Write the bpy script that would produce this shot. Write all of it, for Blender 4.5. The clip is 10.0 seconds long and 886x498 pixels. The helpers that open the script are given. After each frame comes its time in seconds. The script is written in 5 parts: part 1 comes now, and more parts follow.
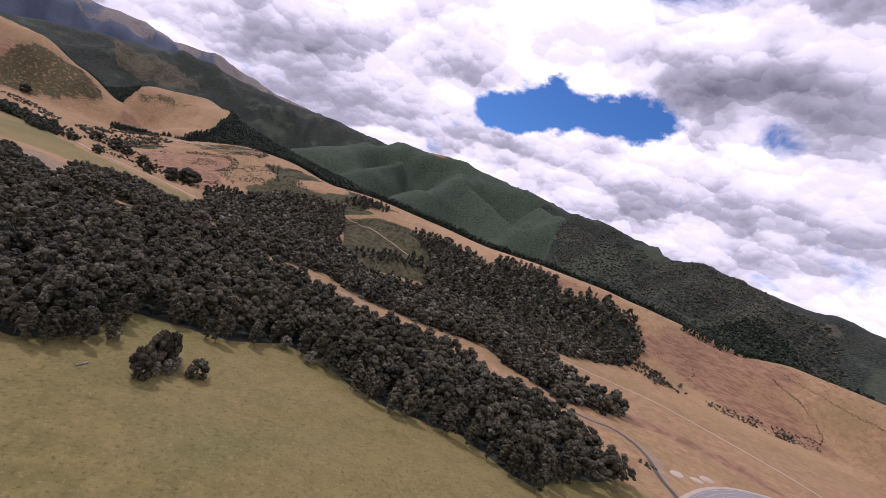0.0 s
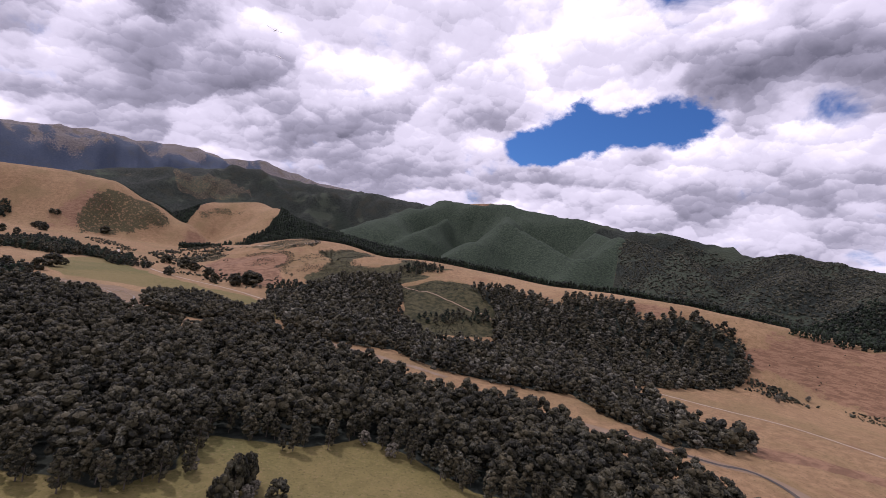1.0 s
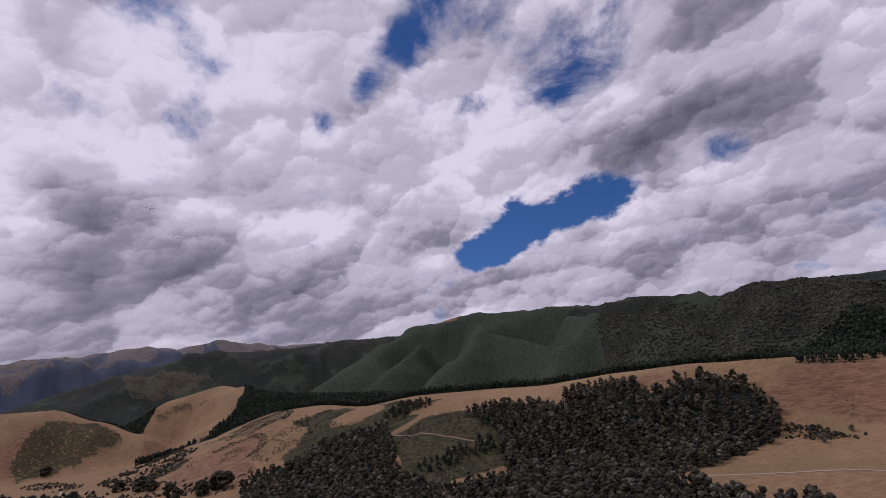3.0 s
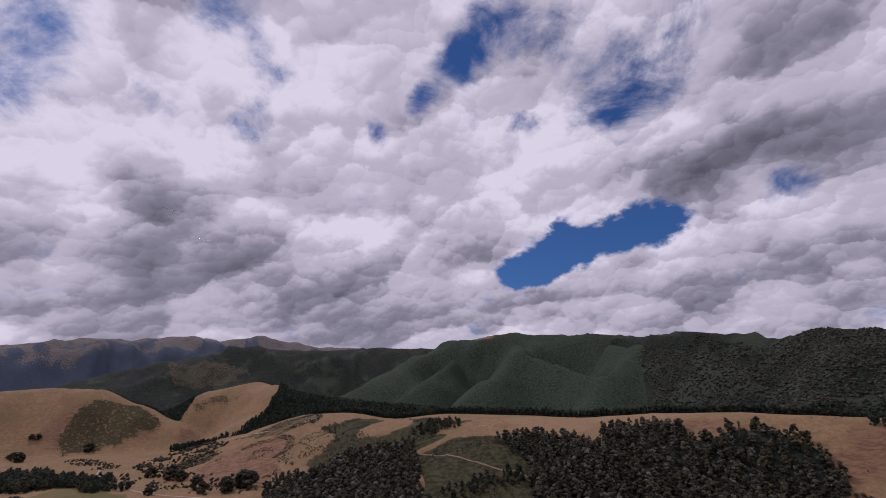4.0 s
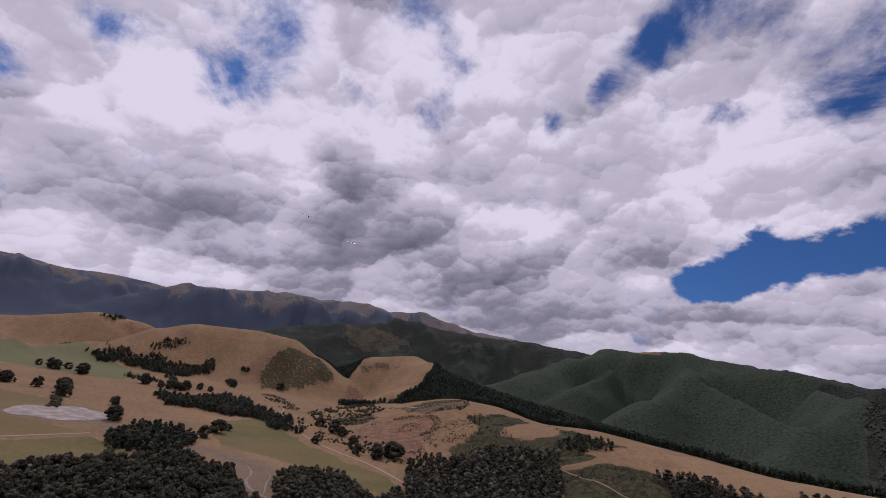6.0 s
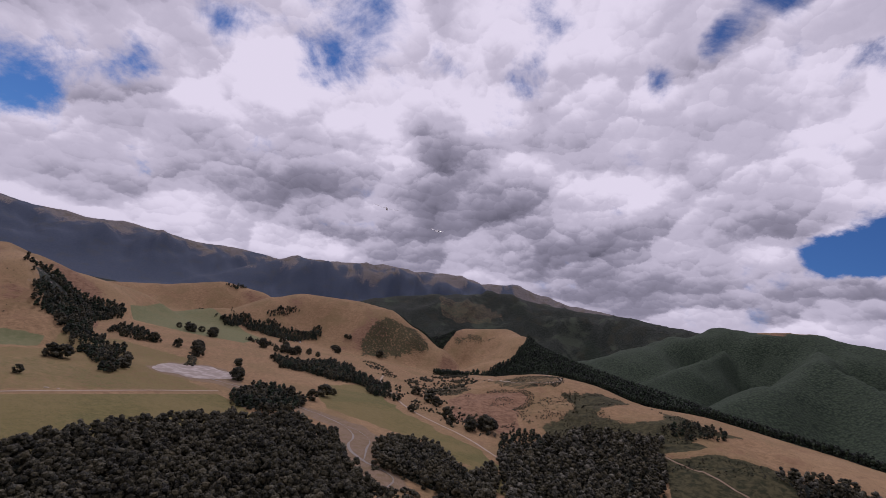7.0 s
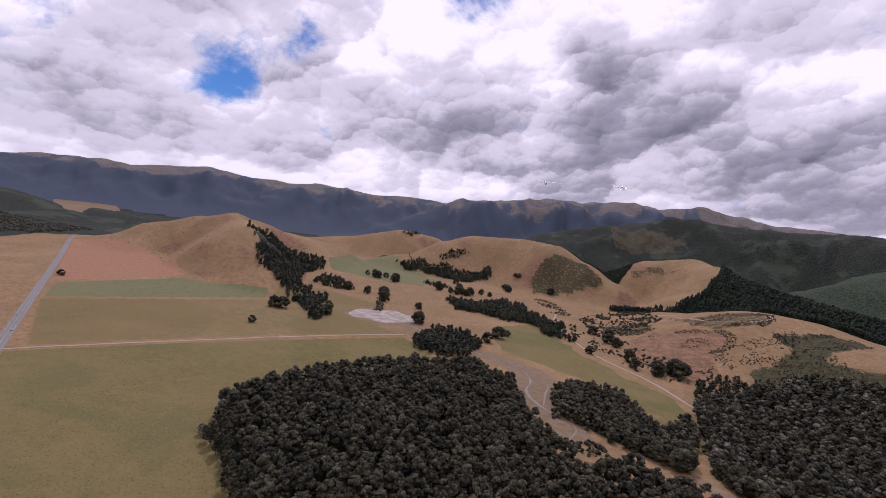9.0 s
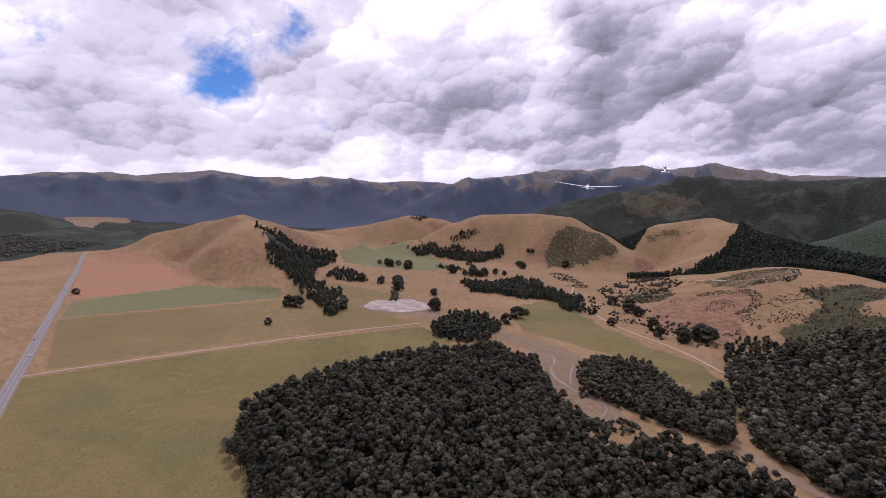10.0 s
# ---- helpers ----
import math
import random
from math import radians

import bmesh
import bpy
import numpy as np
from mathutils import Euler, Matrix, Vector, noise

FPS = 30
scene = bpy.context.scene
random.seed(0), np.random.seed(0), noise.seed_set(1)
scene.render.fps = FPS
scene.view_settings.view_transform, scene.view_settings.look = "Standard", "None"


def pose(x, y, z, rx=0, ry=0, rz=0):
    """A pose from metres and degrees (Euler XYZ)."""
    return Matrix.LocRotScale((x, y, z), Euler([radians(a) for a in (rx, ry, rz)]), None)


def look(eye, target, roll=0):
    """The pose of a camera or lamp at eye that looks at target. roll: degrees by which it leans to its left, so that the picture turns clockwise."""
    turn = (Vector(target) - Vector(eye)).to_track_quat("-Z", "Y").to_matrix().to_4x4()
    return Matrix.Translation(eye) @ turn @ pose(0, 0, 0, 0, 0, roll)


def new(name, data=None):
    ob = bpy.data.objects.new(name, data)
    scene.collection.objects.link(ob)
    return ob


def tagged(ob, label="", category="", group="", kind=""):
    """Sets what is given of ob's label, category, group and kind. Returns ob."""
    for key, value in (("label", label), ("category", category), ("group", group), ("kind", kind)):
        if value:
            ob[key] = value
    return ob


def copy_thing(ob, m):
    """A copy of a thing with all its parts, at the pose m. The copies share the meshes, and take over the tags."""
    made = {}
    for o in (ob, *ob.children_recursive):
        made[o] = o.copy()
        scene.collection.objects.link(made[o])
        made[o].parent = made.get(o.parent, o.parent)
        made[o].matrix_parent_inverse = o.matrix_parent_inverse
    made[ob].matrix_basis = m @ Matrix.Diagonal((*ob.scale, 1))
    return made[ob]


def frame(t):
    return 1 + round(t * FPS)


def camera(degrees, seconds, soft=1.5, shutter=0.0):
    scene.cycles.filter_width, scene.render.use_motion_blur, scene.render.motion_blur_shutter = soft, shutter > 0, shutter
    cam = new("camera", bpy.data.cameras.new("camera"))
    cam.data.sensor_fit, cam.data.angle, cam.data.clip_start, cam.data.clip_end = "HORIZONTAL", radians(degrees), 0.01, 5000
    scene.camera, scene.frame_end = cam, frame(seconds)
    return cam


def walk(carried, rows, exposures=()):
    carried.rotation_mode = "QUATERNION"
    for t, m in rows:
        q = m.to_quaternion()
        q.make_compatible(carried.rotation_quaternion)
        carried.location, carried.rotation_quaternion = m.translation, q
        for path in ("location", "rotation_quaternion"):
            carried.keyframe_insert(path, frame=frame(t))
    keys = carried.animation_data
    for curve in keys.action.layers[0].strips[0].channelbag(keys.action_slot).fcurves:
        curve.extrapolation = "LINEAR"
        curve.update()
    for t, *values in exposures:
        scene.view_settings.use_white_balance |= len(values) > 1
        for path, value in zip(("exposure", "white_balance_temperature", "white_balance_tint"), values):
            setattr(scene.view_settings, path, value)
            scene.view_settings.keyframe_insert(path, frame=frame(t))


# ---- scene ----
import itertools

cam = camera(87.65, 10.0, 0.65)
PATH = [
    (0.0, pose(-0.00, 0.00, 105.69, 86.423, -21.680, -16.684)),
    (0.5, pose(1.22, 8.34, 108.44, 86.216, -17.289, -10.686)),
    (1.0, pose(2.43, 16.07, 110.99, 90.898, -9.601, -9.727)),
    (1.5, pose(4.63, 23.62, 113.59, 97.160, -0.709, -11.024)),
    (2.0, pose(6.83, 31.32, 115.60, 100.887, 5.125, -12.018)),
    (2.5, pose(8.63, 38.40, 117.66, 103.798, 7.911, -12.343)),
    (4.0, pose(13.15, 59.15, 128.29, 107.863, 1.249, -7.901)),
    (4.5, pose(14.84, 66.52, 132.48, 108.394, -1.288, -5.115)),
    (5.0, pose(15.12, 73.71, 137.14, 108.422, -3.940, -1.311)),
    (5.5, pose(13.79, 80.14, 141.87, 107.622, -7.623, 4.156)),
    (7.0, pose(8.17, 97.10, 153.69, 99.676, -12.209, 21.061)),
    (7.5, pose(5.09, 103.53, 157.10, 97.379, -12.778, 27.680)),
    (8.0, pose(1.12, 110.39, 160.16, 94.429, -12.511, 33.452)),
    (8.5, pose(-3.40, 116.95, 163.12, 90.699, -10.428, 38.206)),
    (9.0, pose(-8.21, 122.81, 165.66, 87.899, -8.543, 41.875)),
    (9.5, pose(-13.33, 128.56, 168.16, 86.033, -5.816, 43.108)),
    (10.0, pose(-18.64, 133.98, 170.51, 85.450, -3.180, 42.921)),
]
# the clip's camera darkens its picture when it looks up, and tints it slightly magenta
LOOKS = [(t, e, 6150, 29) for t, e in ((0.0, -0.86), (0.5, -0.95), (1.0, -1.10), (1.5, -1.34), (2.0, -1.60), (2.5, -1.78), (4.0, -1.82), (5.0, -1.82),
                                       (5.5, -1.80), (7.0, -1.73), (7.5, -1.65), (8.5, -1.40), (9.5, -1.18), (10.0, -1.13))]
walk(cam, PATH, LOOKS)


# ---- node shorthand ----
class Graph:
    """A node tree that is written as arithmetic."""

    def __init__(self, tree):
        self.tree = tree
        tree.nodes.clear()

    def add(self, kind, **sockets):
        n = self.tree.nodes.new(kind)
        for key, value in sockets.items():
            self.feed(n.inputs[int(key[1:])] if key[0] == "i" and key[1:].isdigit() else n.inputs[key.replace("_", " ")], value)
        return n

    def feed(self, socket, value):
        if isinstance(value, bpy.types.NodeSocket):
            self.tree.links.new(value, socket)
        elif isinstance(value, tuple) and len(value) == 3 and socket.type == "RGBA":
            socket.default_value = (*value, 1)
        else:
            socket.default_value = value

    def node(self, kind, out=0, **sockets):
        return self.add(kind, **sockets).outputs[out]

    def math(self, op, a, b=0.0, c=0.0, clamp=False):
        n = self.add("ShaderNodeMath", i0=a, i1=b, i2=c)
        n.operation, n.use_clamp = op, clamp
        return n.outputs[0]

    def vec(self, op, a, b=(0, 0, 0), out=0):
        n = self.add("ShaderNodeVectorMath", i0=a, i1=b)
        n.operation = op
        return n.outputs[out]

    def scaled(self, a, k):
        n = self.tree.nodes.new("ShaderNodeVectorMath")
        n.operation = "SCALE"
        self.feed(n.inputs[0], a)
        self.feed(n.inputs[3], k)
        return n.outputs[0]

    def step(self, a, low, high, to_low=0.0, to_high=1.0):
        n = self.add("ShaderNodeMapRange", i0=a, i1=low, i2=high, i3=to_low, i4=to_high)
        n.interpolation_type = "SMOOTHSTEP"
        return n.outputs[0]

    def noise(self, at, scale, detail=4.0, rough=0.55, warp=0.0, out=0):
        return self.node("ShaderNodeTexNoise", out, Vector=at, Scale=scale, Detail=detail, Roughness=rough, Distortion=warp)

    def mix(self, k, a, b, mode="MIX"):
        n = self.tree.nodes.new("ShaderNodeMix")
        n.data_type, n.blend_type = "RGBA", mode
        for socket, value in ((n.inputs[0], k), (n.inputs[6], a), (n.inputs[7], b)):
            self.feed(socket, value)
        return n.outputs[2]

    def sum(self, *values):
        total = values[0]
        for v in values[1:]:
            total = self.math("ADD", total, v)
        return total


# ---- sky, clouds and sun ----
SUN_WAY = Vector((-0.42, 0.42, 0.80)).normalized()  # from the ground towards the sun
sun_data = bpy.data.lights.new("sun", "SUN")
sun_data.energy, sun_data.angle, sun_data.color = 3.9, radians(0.5), (1.0, 0.955, 0.92)
sun = new("sun", sun_data)
sun.matrix_world = look((0, 0, 900), Vector((0, 0, 900)) - SUN_WAY)

world = bpy.data.worlds.new("world")
scene.world = world
world.use_nodes = True
wg = Graph(world.node_tree)
way = wg.node("ShaderNodeTexCoord", "Generated")
xyz = world.node_tree.nodes.new("ShaderNodeSeparateXYZ")
world.node_tree.links.new(way, xyz.inputs[0])
rise = wg.math("MAXIMUM", xyz.outputs[2], 0.0)
sky_node = wg.add("ShaderNodeTexSky")
sky_node.sky_type, sky_node.sun_disc = "NISHITA", False
sky_node.sun_elevation, sky_node.sun_rotation = math.asin(SUN_WAY.z), math.atan2(SUN_WAY.x, SUN_WAY.y)
sky_node.altitude, sky_node.dust_density, sky_node.ozone_density = 600.0, 0.4, 2.5
sky = sky_node.outputs[0]
blue = wg.mix(1.0, wg.scaled(sky, 0.14), (0.50, 0.92, 1.35), "MULTIPLY")

# the cloud deck by azimuth, elevation, size and amount: holes of blue sky, grey undersides and sunlit heads
BLUE_HOLES = [(17.8, 14.2, 0.055, -0.55), (21.5, 16.0, 0.075, -0.75), (26.5, 17.4, 0.080, -0.75), (31.5, 18.2, 0.075, -0.70), (35.6, 18.9, 0.055, -0.50),
              (23.6, 20.0, 0.022, -0.30)]
THIN_SKY = [(6.0, 35.0, 0.060, -0.36), (9.5, 38.5, 0.075, -0.30), (14.5, 42.0, 0.100, -0.34), (-15.3, 30.9, 0.060, -0.32), (-0.4, 31.7, 0.055, -0.28), (20.1, 31.3, 0.060, -0.28), (-26.3, 30.8, 0.070, -0.28),
            (-41.8, 26.6, 0.080, -0.24), (-42.0, 32.5, 0.140, -0.20), (-21.3, 42.2, 0.110, -0.32), (48.0, 18.4, 0.085, -0.34), (-13.8, 36.0, 0.090, -0.26), (32.2, 37.6, 0.130, -0.26),
            (-55.0, 26.5, 0.110, -0.31), (-69.0, 13.6, 0.070, -0.28), (-65.5, 11.0, 0.075, -0.29), (-83.8, 15.9, 0.070, -0.32), (-60.4, 19.6, 0.065, -0.26), (-57.3, 10.2, 0.055, -0.28), (52.0, 6.5, 0.060, -0.34), (24.0, 41.0, 0.090, -0.26)]
GREY_BASES = [(-20.4, 15.6, 0.170, 0.62), (-14.0, 14.0, 0.120, 0.35), (-4.0, 12.3, 0.150, 0.45), (11.0, 18.6, 0.120, 0.50), (45.9, 26.5, 0.230, 0.55), (37.4, 22.8, 0.130, 0.40),
              (43.0, 13.6, 0.130, 0.40), (38.0, 9.8, 0.110, 0.30), (-39.5, 13.5, 0.130, 0.42), (-29.7, 8.8, 0.130, 0.34), (-53.8, 14.2, 0.070, 0.30), (-43.5, 10.8, 0.110, 0.35),
              (-83.4, 10.1, 0.120, 0.50), (-47.1, 18.4, 0.080, 0.22), (-8.0, 9.0, 0.110, 0.24), (22.0, 9.0, 0.080, 0.20), (55.0, 10.5, 0.120, 0.30), (-27.0, 22.0, 0.080, 0.30), (53.0, 25.0, 0.190, 0.24), (-62.0, 15.0, 0.100, 0.30), (-75.0, 18.5, 0.120, 0.32), (-73.0, 8.0, 0.080, 0.22)]
LIT_HEADS = [(-34.9, 20.5, 0.090, -0.40), (-20.7, 25.3, 0.110, -0.50), (11.7, 14.6, 0.060, -0.50), (-6.6, 33.5, 0.150, -0.36), (15.8, 28.5, 0.130, -0.40), (40.0, 33.5, 0.140, -0.55),
             (-1.7, 21.5, 0.095, -0.40), (-35.9, 6.5, 0.060, -0.40), (25.2, 12.4, 0.075, -0.36), (44.7, 17.3, 0.055, -0.40), (-55.0, 18.6, 0.060, -0.45), (-47.7, 23.5, 0.090, -0.50),
             (-39.7, 20.0, 0.060, -0.35), (-55.0, 16.6, 0.060, -0.30), (-85.3, 12.5, 0.060, -0.30), (-31.0, 18.6, 0.060, -0.30), (-68.0, 4.5, 0.080, -0.24), (3.0, 26.0, 0.120, -0.24)]
flat = wg.vec("MULTIPLY", way, (1, 1, 0))
depth = wg.math("DIVIDE", 1.0, wg.math("ADD", rise, 0.60))
plane = wg.scaled(flat, depth)
curl = wg.vec("SUBTRACT", wg.noise(plane, 4.2, 6.0, 0.62, 0.0, 1), (0.5, 0.5, 0.5))
drifted = wg.vec("MULTIPLY", wg.vec("ADD", way, wg.scaled(curl, 0.17)), (1, 1, 1.25))


def masses(rows):
    """The sum of all rises and falls in the deck along the view, with curled edges; each is wider than high."""
    total = 0.0
    for azimuth, elevation, size, amount in rows:
        a, e = radians(azimuth), radians(elevation)
        aim = (math.sin(a) * math.cos(e), math.cos(a) * math.cos(e), math.sin(e) * 1.25)
        total = wg.math("ADD", total, wg.step(wg.vec("DISTANCE", drifted, aim, out=1), size * 1.35, size * 0.1, 0.0, amount))
    return total


def heads(size, start, warp, crisp):
    """Cumulus heads of one size: each is bright on its upper, sunward side and grey below."""
    at = wg.vec("ADD", plane, start)
    turn = wg.vec("MULTIPLY", wg.vec("SUBTRACT", wg.noise(at, size * 1.1, 6.0, 0.60, 0.0, 1), (0.5, 0.5, 0.5)), (1, 1, 0))
    at = wg.vec("ADD", at, wg.scaled(turn, warp / size))
    cells = wg.add("ShaderNodeTexVoronoi", Vector=at, Scale=size)
    cells.voronoi_dimensions, cells.feature = "2D", "SMOOTH_F1"
    cells.inputs["Smoothness"].default_value = crisp
    off = wg.vec("SUBTRACT", at, cells.outputs["Position"])
    outward = wg.vec("NORMALIZE", plane)
    up = wg.math("MULTIPLY", wg.vec("DOT_PRODUCT", off, outward, 1), -size)
    left = wg.math("MULTIPLY", wg.vec("DOT_PRODUCT", off, (-1.0, -0.2, 0.0), 1), size * 0.45)
    return wg.step(wg.math("ADD", up, left), -0.50, 0.46)


billow = wg.noise(plane, 2.6, 8.0, 0.58, 0.5)
fleece = wg.noise(plane, 11.0, 7.0, 0.62, 0.7)
wisps = wg.noise(plane, 5.5, 7.0, 0.66, 0.5)
density = wg.sum(wg.math("MULTIPLY", billow, 1.20), wg.math("MULTIPLY", fleece, 0.34), wg.math("MULTIPLY", wisps, 0.75), -0.335, masses(BLUE_HOLES), wg.math("MULTIPLY", masses(THIN_SKY), 0.9))
mask = wg.step(density, 0.36, 0.68)
lumps = wg.sum(wg.math("MULTIPLY", heads(2.2, (3.1, 7.7, 0.0), 0.85, 0.38), 0.40), wg.math("MULTIPLY", heads(5.2, (1.3, 2.9, 0.0), 0.95, 0.30), 0.34),
               wg.math("MULTIPLY", heads(13.0, (5.2, 0.4, 0.0), 1.05, 0.30), 0.20), wg.math("MULTIPLY", heads(30.0, (2.2, 4.4, 0.0), 1.1, 0.20), 0.09))
shade = wg.sum(wg.math("MULTIPLY", lumps, 1.0), wg.math("MULTIPLY", masses(GREY_BASES + LIT_HEADS), -0.80), wg.math("MULTIPLY", wg.math("SUBTRACT", wisps, 0.5), 0.45), 0.04)
# thin cloud lets the light through
shade = wg.sum(shade, wg.step(density, 0.95, 0.60, 0.0, 0.22), wg.step(rise, 0.16, 0.02, 0.0, 0.26))
cloud = wg.mix(wg.step(shade, -0.45, 0.30), (0.26, 0.27, 0.345), (0.84, 0.84, 0.97))
cloud = wg.mix(wg.step(shade, 0.15, 0.62), cloud, (1.60, 1.58, 1.72))
cloud = wg.mix(wg.step(shade, 0.60, 1.05), cloud, (2.35, 2.32, 2.42))
haze = wg.step(rise, 0.13, 0.0)
cloud = wg.mix(wg.math("MULTIPLY", haze, 0.25), cloud, (1.10, 1.13, 1.28))
heaven = wg.mix(mask, blue, cloud)
wg.add("ShaderNodeOutputWorld", Surface=wg.node("ShaderNodeBackground", Color=heaven, Strength=1.0))


# ---- materials ----
def material(name, rough=0.8, specular=0.3):
    """A material with a graph, its object coordinates in metres and its shader."""
    m = bpy.data.materials.new(name)
    m.use_nodes = True
    gr = Graph(m.node_tree)
    shader = gr.add("ShaderNodeBsdfPrincipled", Roughness=rough)
    shader.inputs["Specular IOR Level"].default_value = specular
    gr.add("ShaderNodeOutputMaterial", Surface=shader.outputs[0])
    return m, gr, shader


def bump(gr, shader, value, strength, distance):
    gr.feed(shader.inputs["Normal"], gr.node("ShaderNodeBump", Strength=strength, Distance=distance, Height=value))


def plain(name, colour, rough=0.6, metal=0.0, vary=0.12, size=6.0, specular=0.4):
    """A paint, metal or plastic with slight wear."""
    m, gr, shader = material(name, rough, specular)
    at = gr.node("ShaderNodeTexCoord", "Object")
    n = gr.noise(at, size, 5.0, 0.6)
    dark = tuple(c * (1 - 2 * vary) for c in colour)
    gr.feed(shader.inputs["Base Color"], gr.mix(n, dark, tuple(min(1, c * (1 + vary)) for c in colour)))
    gr.feed(shader.inputs["Roughness"], gr.step(n, 0.2, 0.9, max(0.03, rough - 0.1), min(1, rough + 0.12)))
    shader.inputs["Metallic"].default_value = metal
    return m


def foliage(name, dark, light, grain=1.4, pale=0.0, pale_colour=(0.23, 0.23, 0.175)):
    """Leaf clumps: each clump its own tone, finely mottled, now and then greyish."""
    m, gr, shader = material(name, 0.75, 0.25)
    at = gr.node("ShaderNodeNewGeometry", "Position")
    island = gr.node("ShaderNodeNewGeometry", "Random Per Island")
    mottled = gr.noise(at, grain, 5.0, 0.7)
    wide = gr.noise(at, 0.035, 3.0, 0.6)
    k = gr.sum(gr.math("MULTIPLY", island, 0.35), gr.math("MULTIPLY", mottled, 0.55), gr.math("MULTIPLY", wide, 0.45))
    colour = gr.mix(gr.step(k, 0.54, 0.84), dark, light)
    if pale:
        bare = gr.math("MULTIPLY", gr.step(gr.noise(at, 0.13, 2.0, 0.5), 0.54, 0.64), gr.step(mottled, 0.42, 0.62))
        colour = gr.mix(gr.math("MULTIPLY", bare, pale), colour, pale_colour)
    gr.feed(shader.inputs["Base Color"], colour)
    bump(gr, shader, gr.noise(at, grain * 1.3, 4.0, 0.7), 0.5, 0.5)
    return m


LEAF = foliage("beech_leaves", (0.009, 0.0095, 0.005), (0.071, 0.063, 0.033), 1.3, 0.35)
LEAF_OLIVE = foliage("olive_leaves", (0.012, 0.013, 0.006), (0.091, 0.078, 0.042), 1.3, 0.6)
LEAF_GREY = foliage("grey_leaves", (0.028, 0.028, 0.020), (0.170, 0.160, 0.118), 1.3)
LEAF_SCRUB = foliage("scrub_leaves", (0.014, 0.016, 0.008), (0.066, 0.061, 0.030), 0.9, 0.4)
LEAF_FAR = foliage("far_bush_leaves", (0.016, 0.019, 0.012), (0.084, 0.082, 0.052), 0.16)
LEAF_PINE = foliage("pine_needles", (0.005, 0.008, 0.005), (0.028, 0.044, 0.022), 1.6)
LEAF_DEAD = foliage("bare_twigs", (0.075, 0.068, 0.050), (0.200, 0.178, 0.132), 1.5)
TUSSOCK = foliage("tussock_grass", (0.082, 0.070, 0.028), (0.155, 0.124, 0.055), 2.0)
BARK = plain("bark", (0.11, 0.09, 0.075), 0.9, 0.0, 0.3, 3.0)
WHITE_PAINT = plain("white_gelcoat", (0.82, 0.82, 0.80), 0.28, 0.0, 0.03, 2.0, 0.5)
RED_PAINT = plain("red_trim", (0.42, 0.06, 0.05), 0.35)
DARK_GLASS = plain("smoked_canopy", (0.02, 0.025, 0.03), 0.06, 0.0, 0.05, 2.0, 0.7)
RUBBER = plain("tyre_rubber", (0.02, 0.02, 0.02), 0.85)
METAL = plain("dull_metal", (0.45, 0.45, 0.46), 0.4, 0.9)
CORD = plain("tow_cord", (0.30, 0.07, 0.05), 0.8)
CAR_WHITE = plain("white_car_paint", (0.75, 0.75, 0.76), 0.25)
CAR_SILVER = plain("silver_car_paint", (0.45, 0.47, 0.50), 0.25, 0.5)
ROOF_IRON = plain("painted_roof_iron", (0.42, 0.44, 0.46), 0.5)
WALL_BOARD = plain("pale_weatherboard", (0.55, 0.53, 0.48), 0.7)
TIMBER = plain("grey_timber", (0.26, 0.23, 0.19), 0.9, 0.0, 0.25)
PLASTIC_WRAP = plain("pale_wrap", (0.62, 0.62, 0.60), 0.45, 0.0, 0.15)


def stone_road(name, colour, spots):
    m, gr, shader = material(name, 0.95, 0.2)
    at = gr.node("ShaderNodeNewGeometry", "Position")
    fine, wide = gr.noise(at, 2.2, 6.0, 0.7), gr.noise(at, 0.06, 3.0, 0.6)
    c = gr.mix(fine, tuple(v * 0.7 for v in colour), tuple(v * 1.25 for v in colour))
    gr.feed(shader.inputs["Base Color"], gr.mix(gr.math("MULTIPLY", gr.step(wide, 0.45, 0.7), 0.5), c, spots))
    bump(gr, shader, fine, 0.5, 0.15)
    return m


ASPHALT = stone_road("worn_chipseal", (0.215, 0.200, 0.190), (0.160, 0.148, 0.142))
GRAVEL_ROAD = stone_road("pale_gravel", (0.36, 0.30, 0.235), (0.28, 0.21, 0.14))
RIVER_BED = stone_road("dry_river_bed", (0.22, 0.155, 0.10), (0.30, 0.24, 0.18))
TRACK_DARK = stone_road("dark_lane", (0.070, 0.062, 0.055), (0.15, 0.115, 0.08))
LINE_PAINT = plain("road_line_paint", (0.50, 0.49, 0.46), 0.8)

WATER, wgr, wsh = material("shallow_river_water", 0.45, 0.3)
wpos = wgr.node("ShaderNodeNewGeometry", "Position")
wgr.feed(wsh.inputs["Base Color"], wgr.mix(wgr.noise(wpos, 0.15, 3.0), (0.12, 0.105, 0.085), (0.25, 0.215, 0.175)))
bump(wgr, wsh, wgr.noise(wpos, 0.8, 4.0, 0.6), 0.25, 0.2)


POND, pgr, psh = material("silty_pond", 0.85, 0.1)
ppos = pgr.node("ShaderNodeNewGeometry", "Position")
pgr.feed(psh.inputs["Base Color"], pgr.mix(pgr.step(pgr.noise(ppos, 0.06, 4.0), 0.4, 0.65), (0.28, 0.235, 0.20), (0.41, 0.36, 0.32)))
bump(pgr, psh, pgr.noise(ppos, 0.8, 4.0, 0.6), 0.2, 0.1)


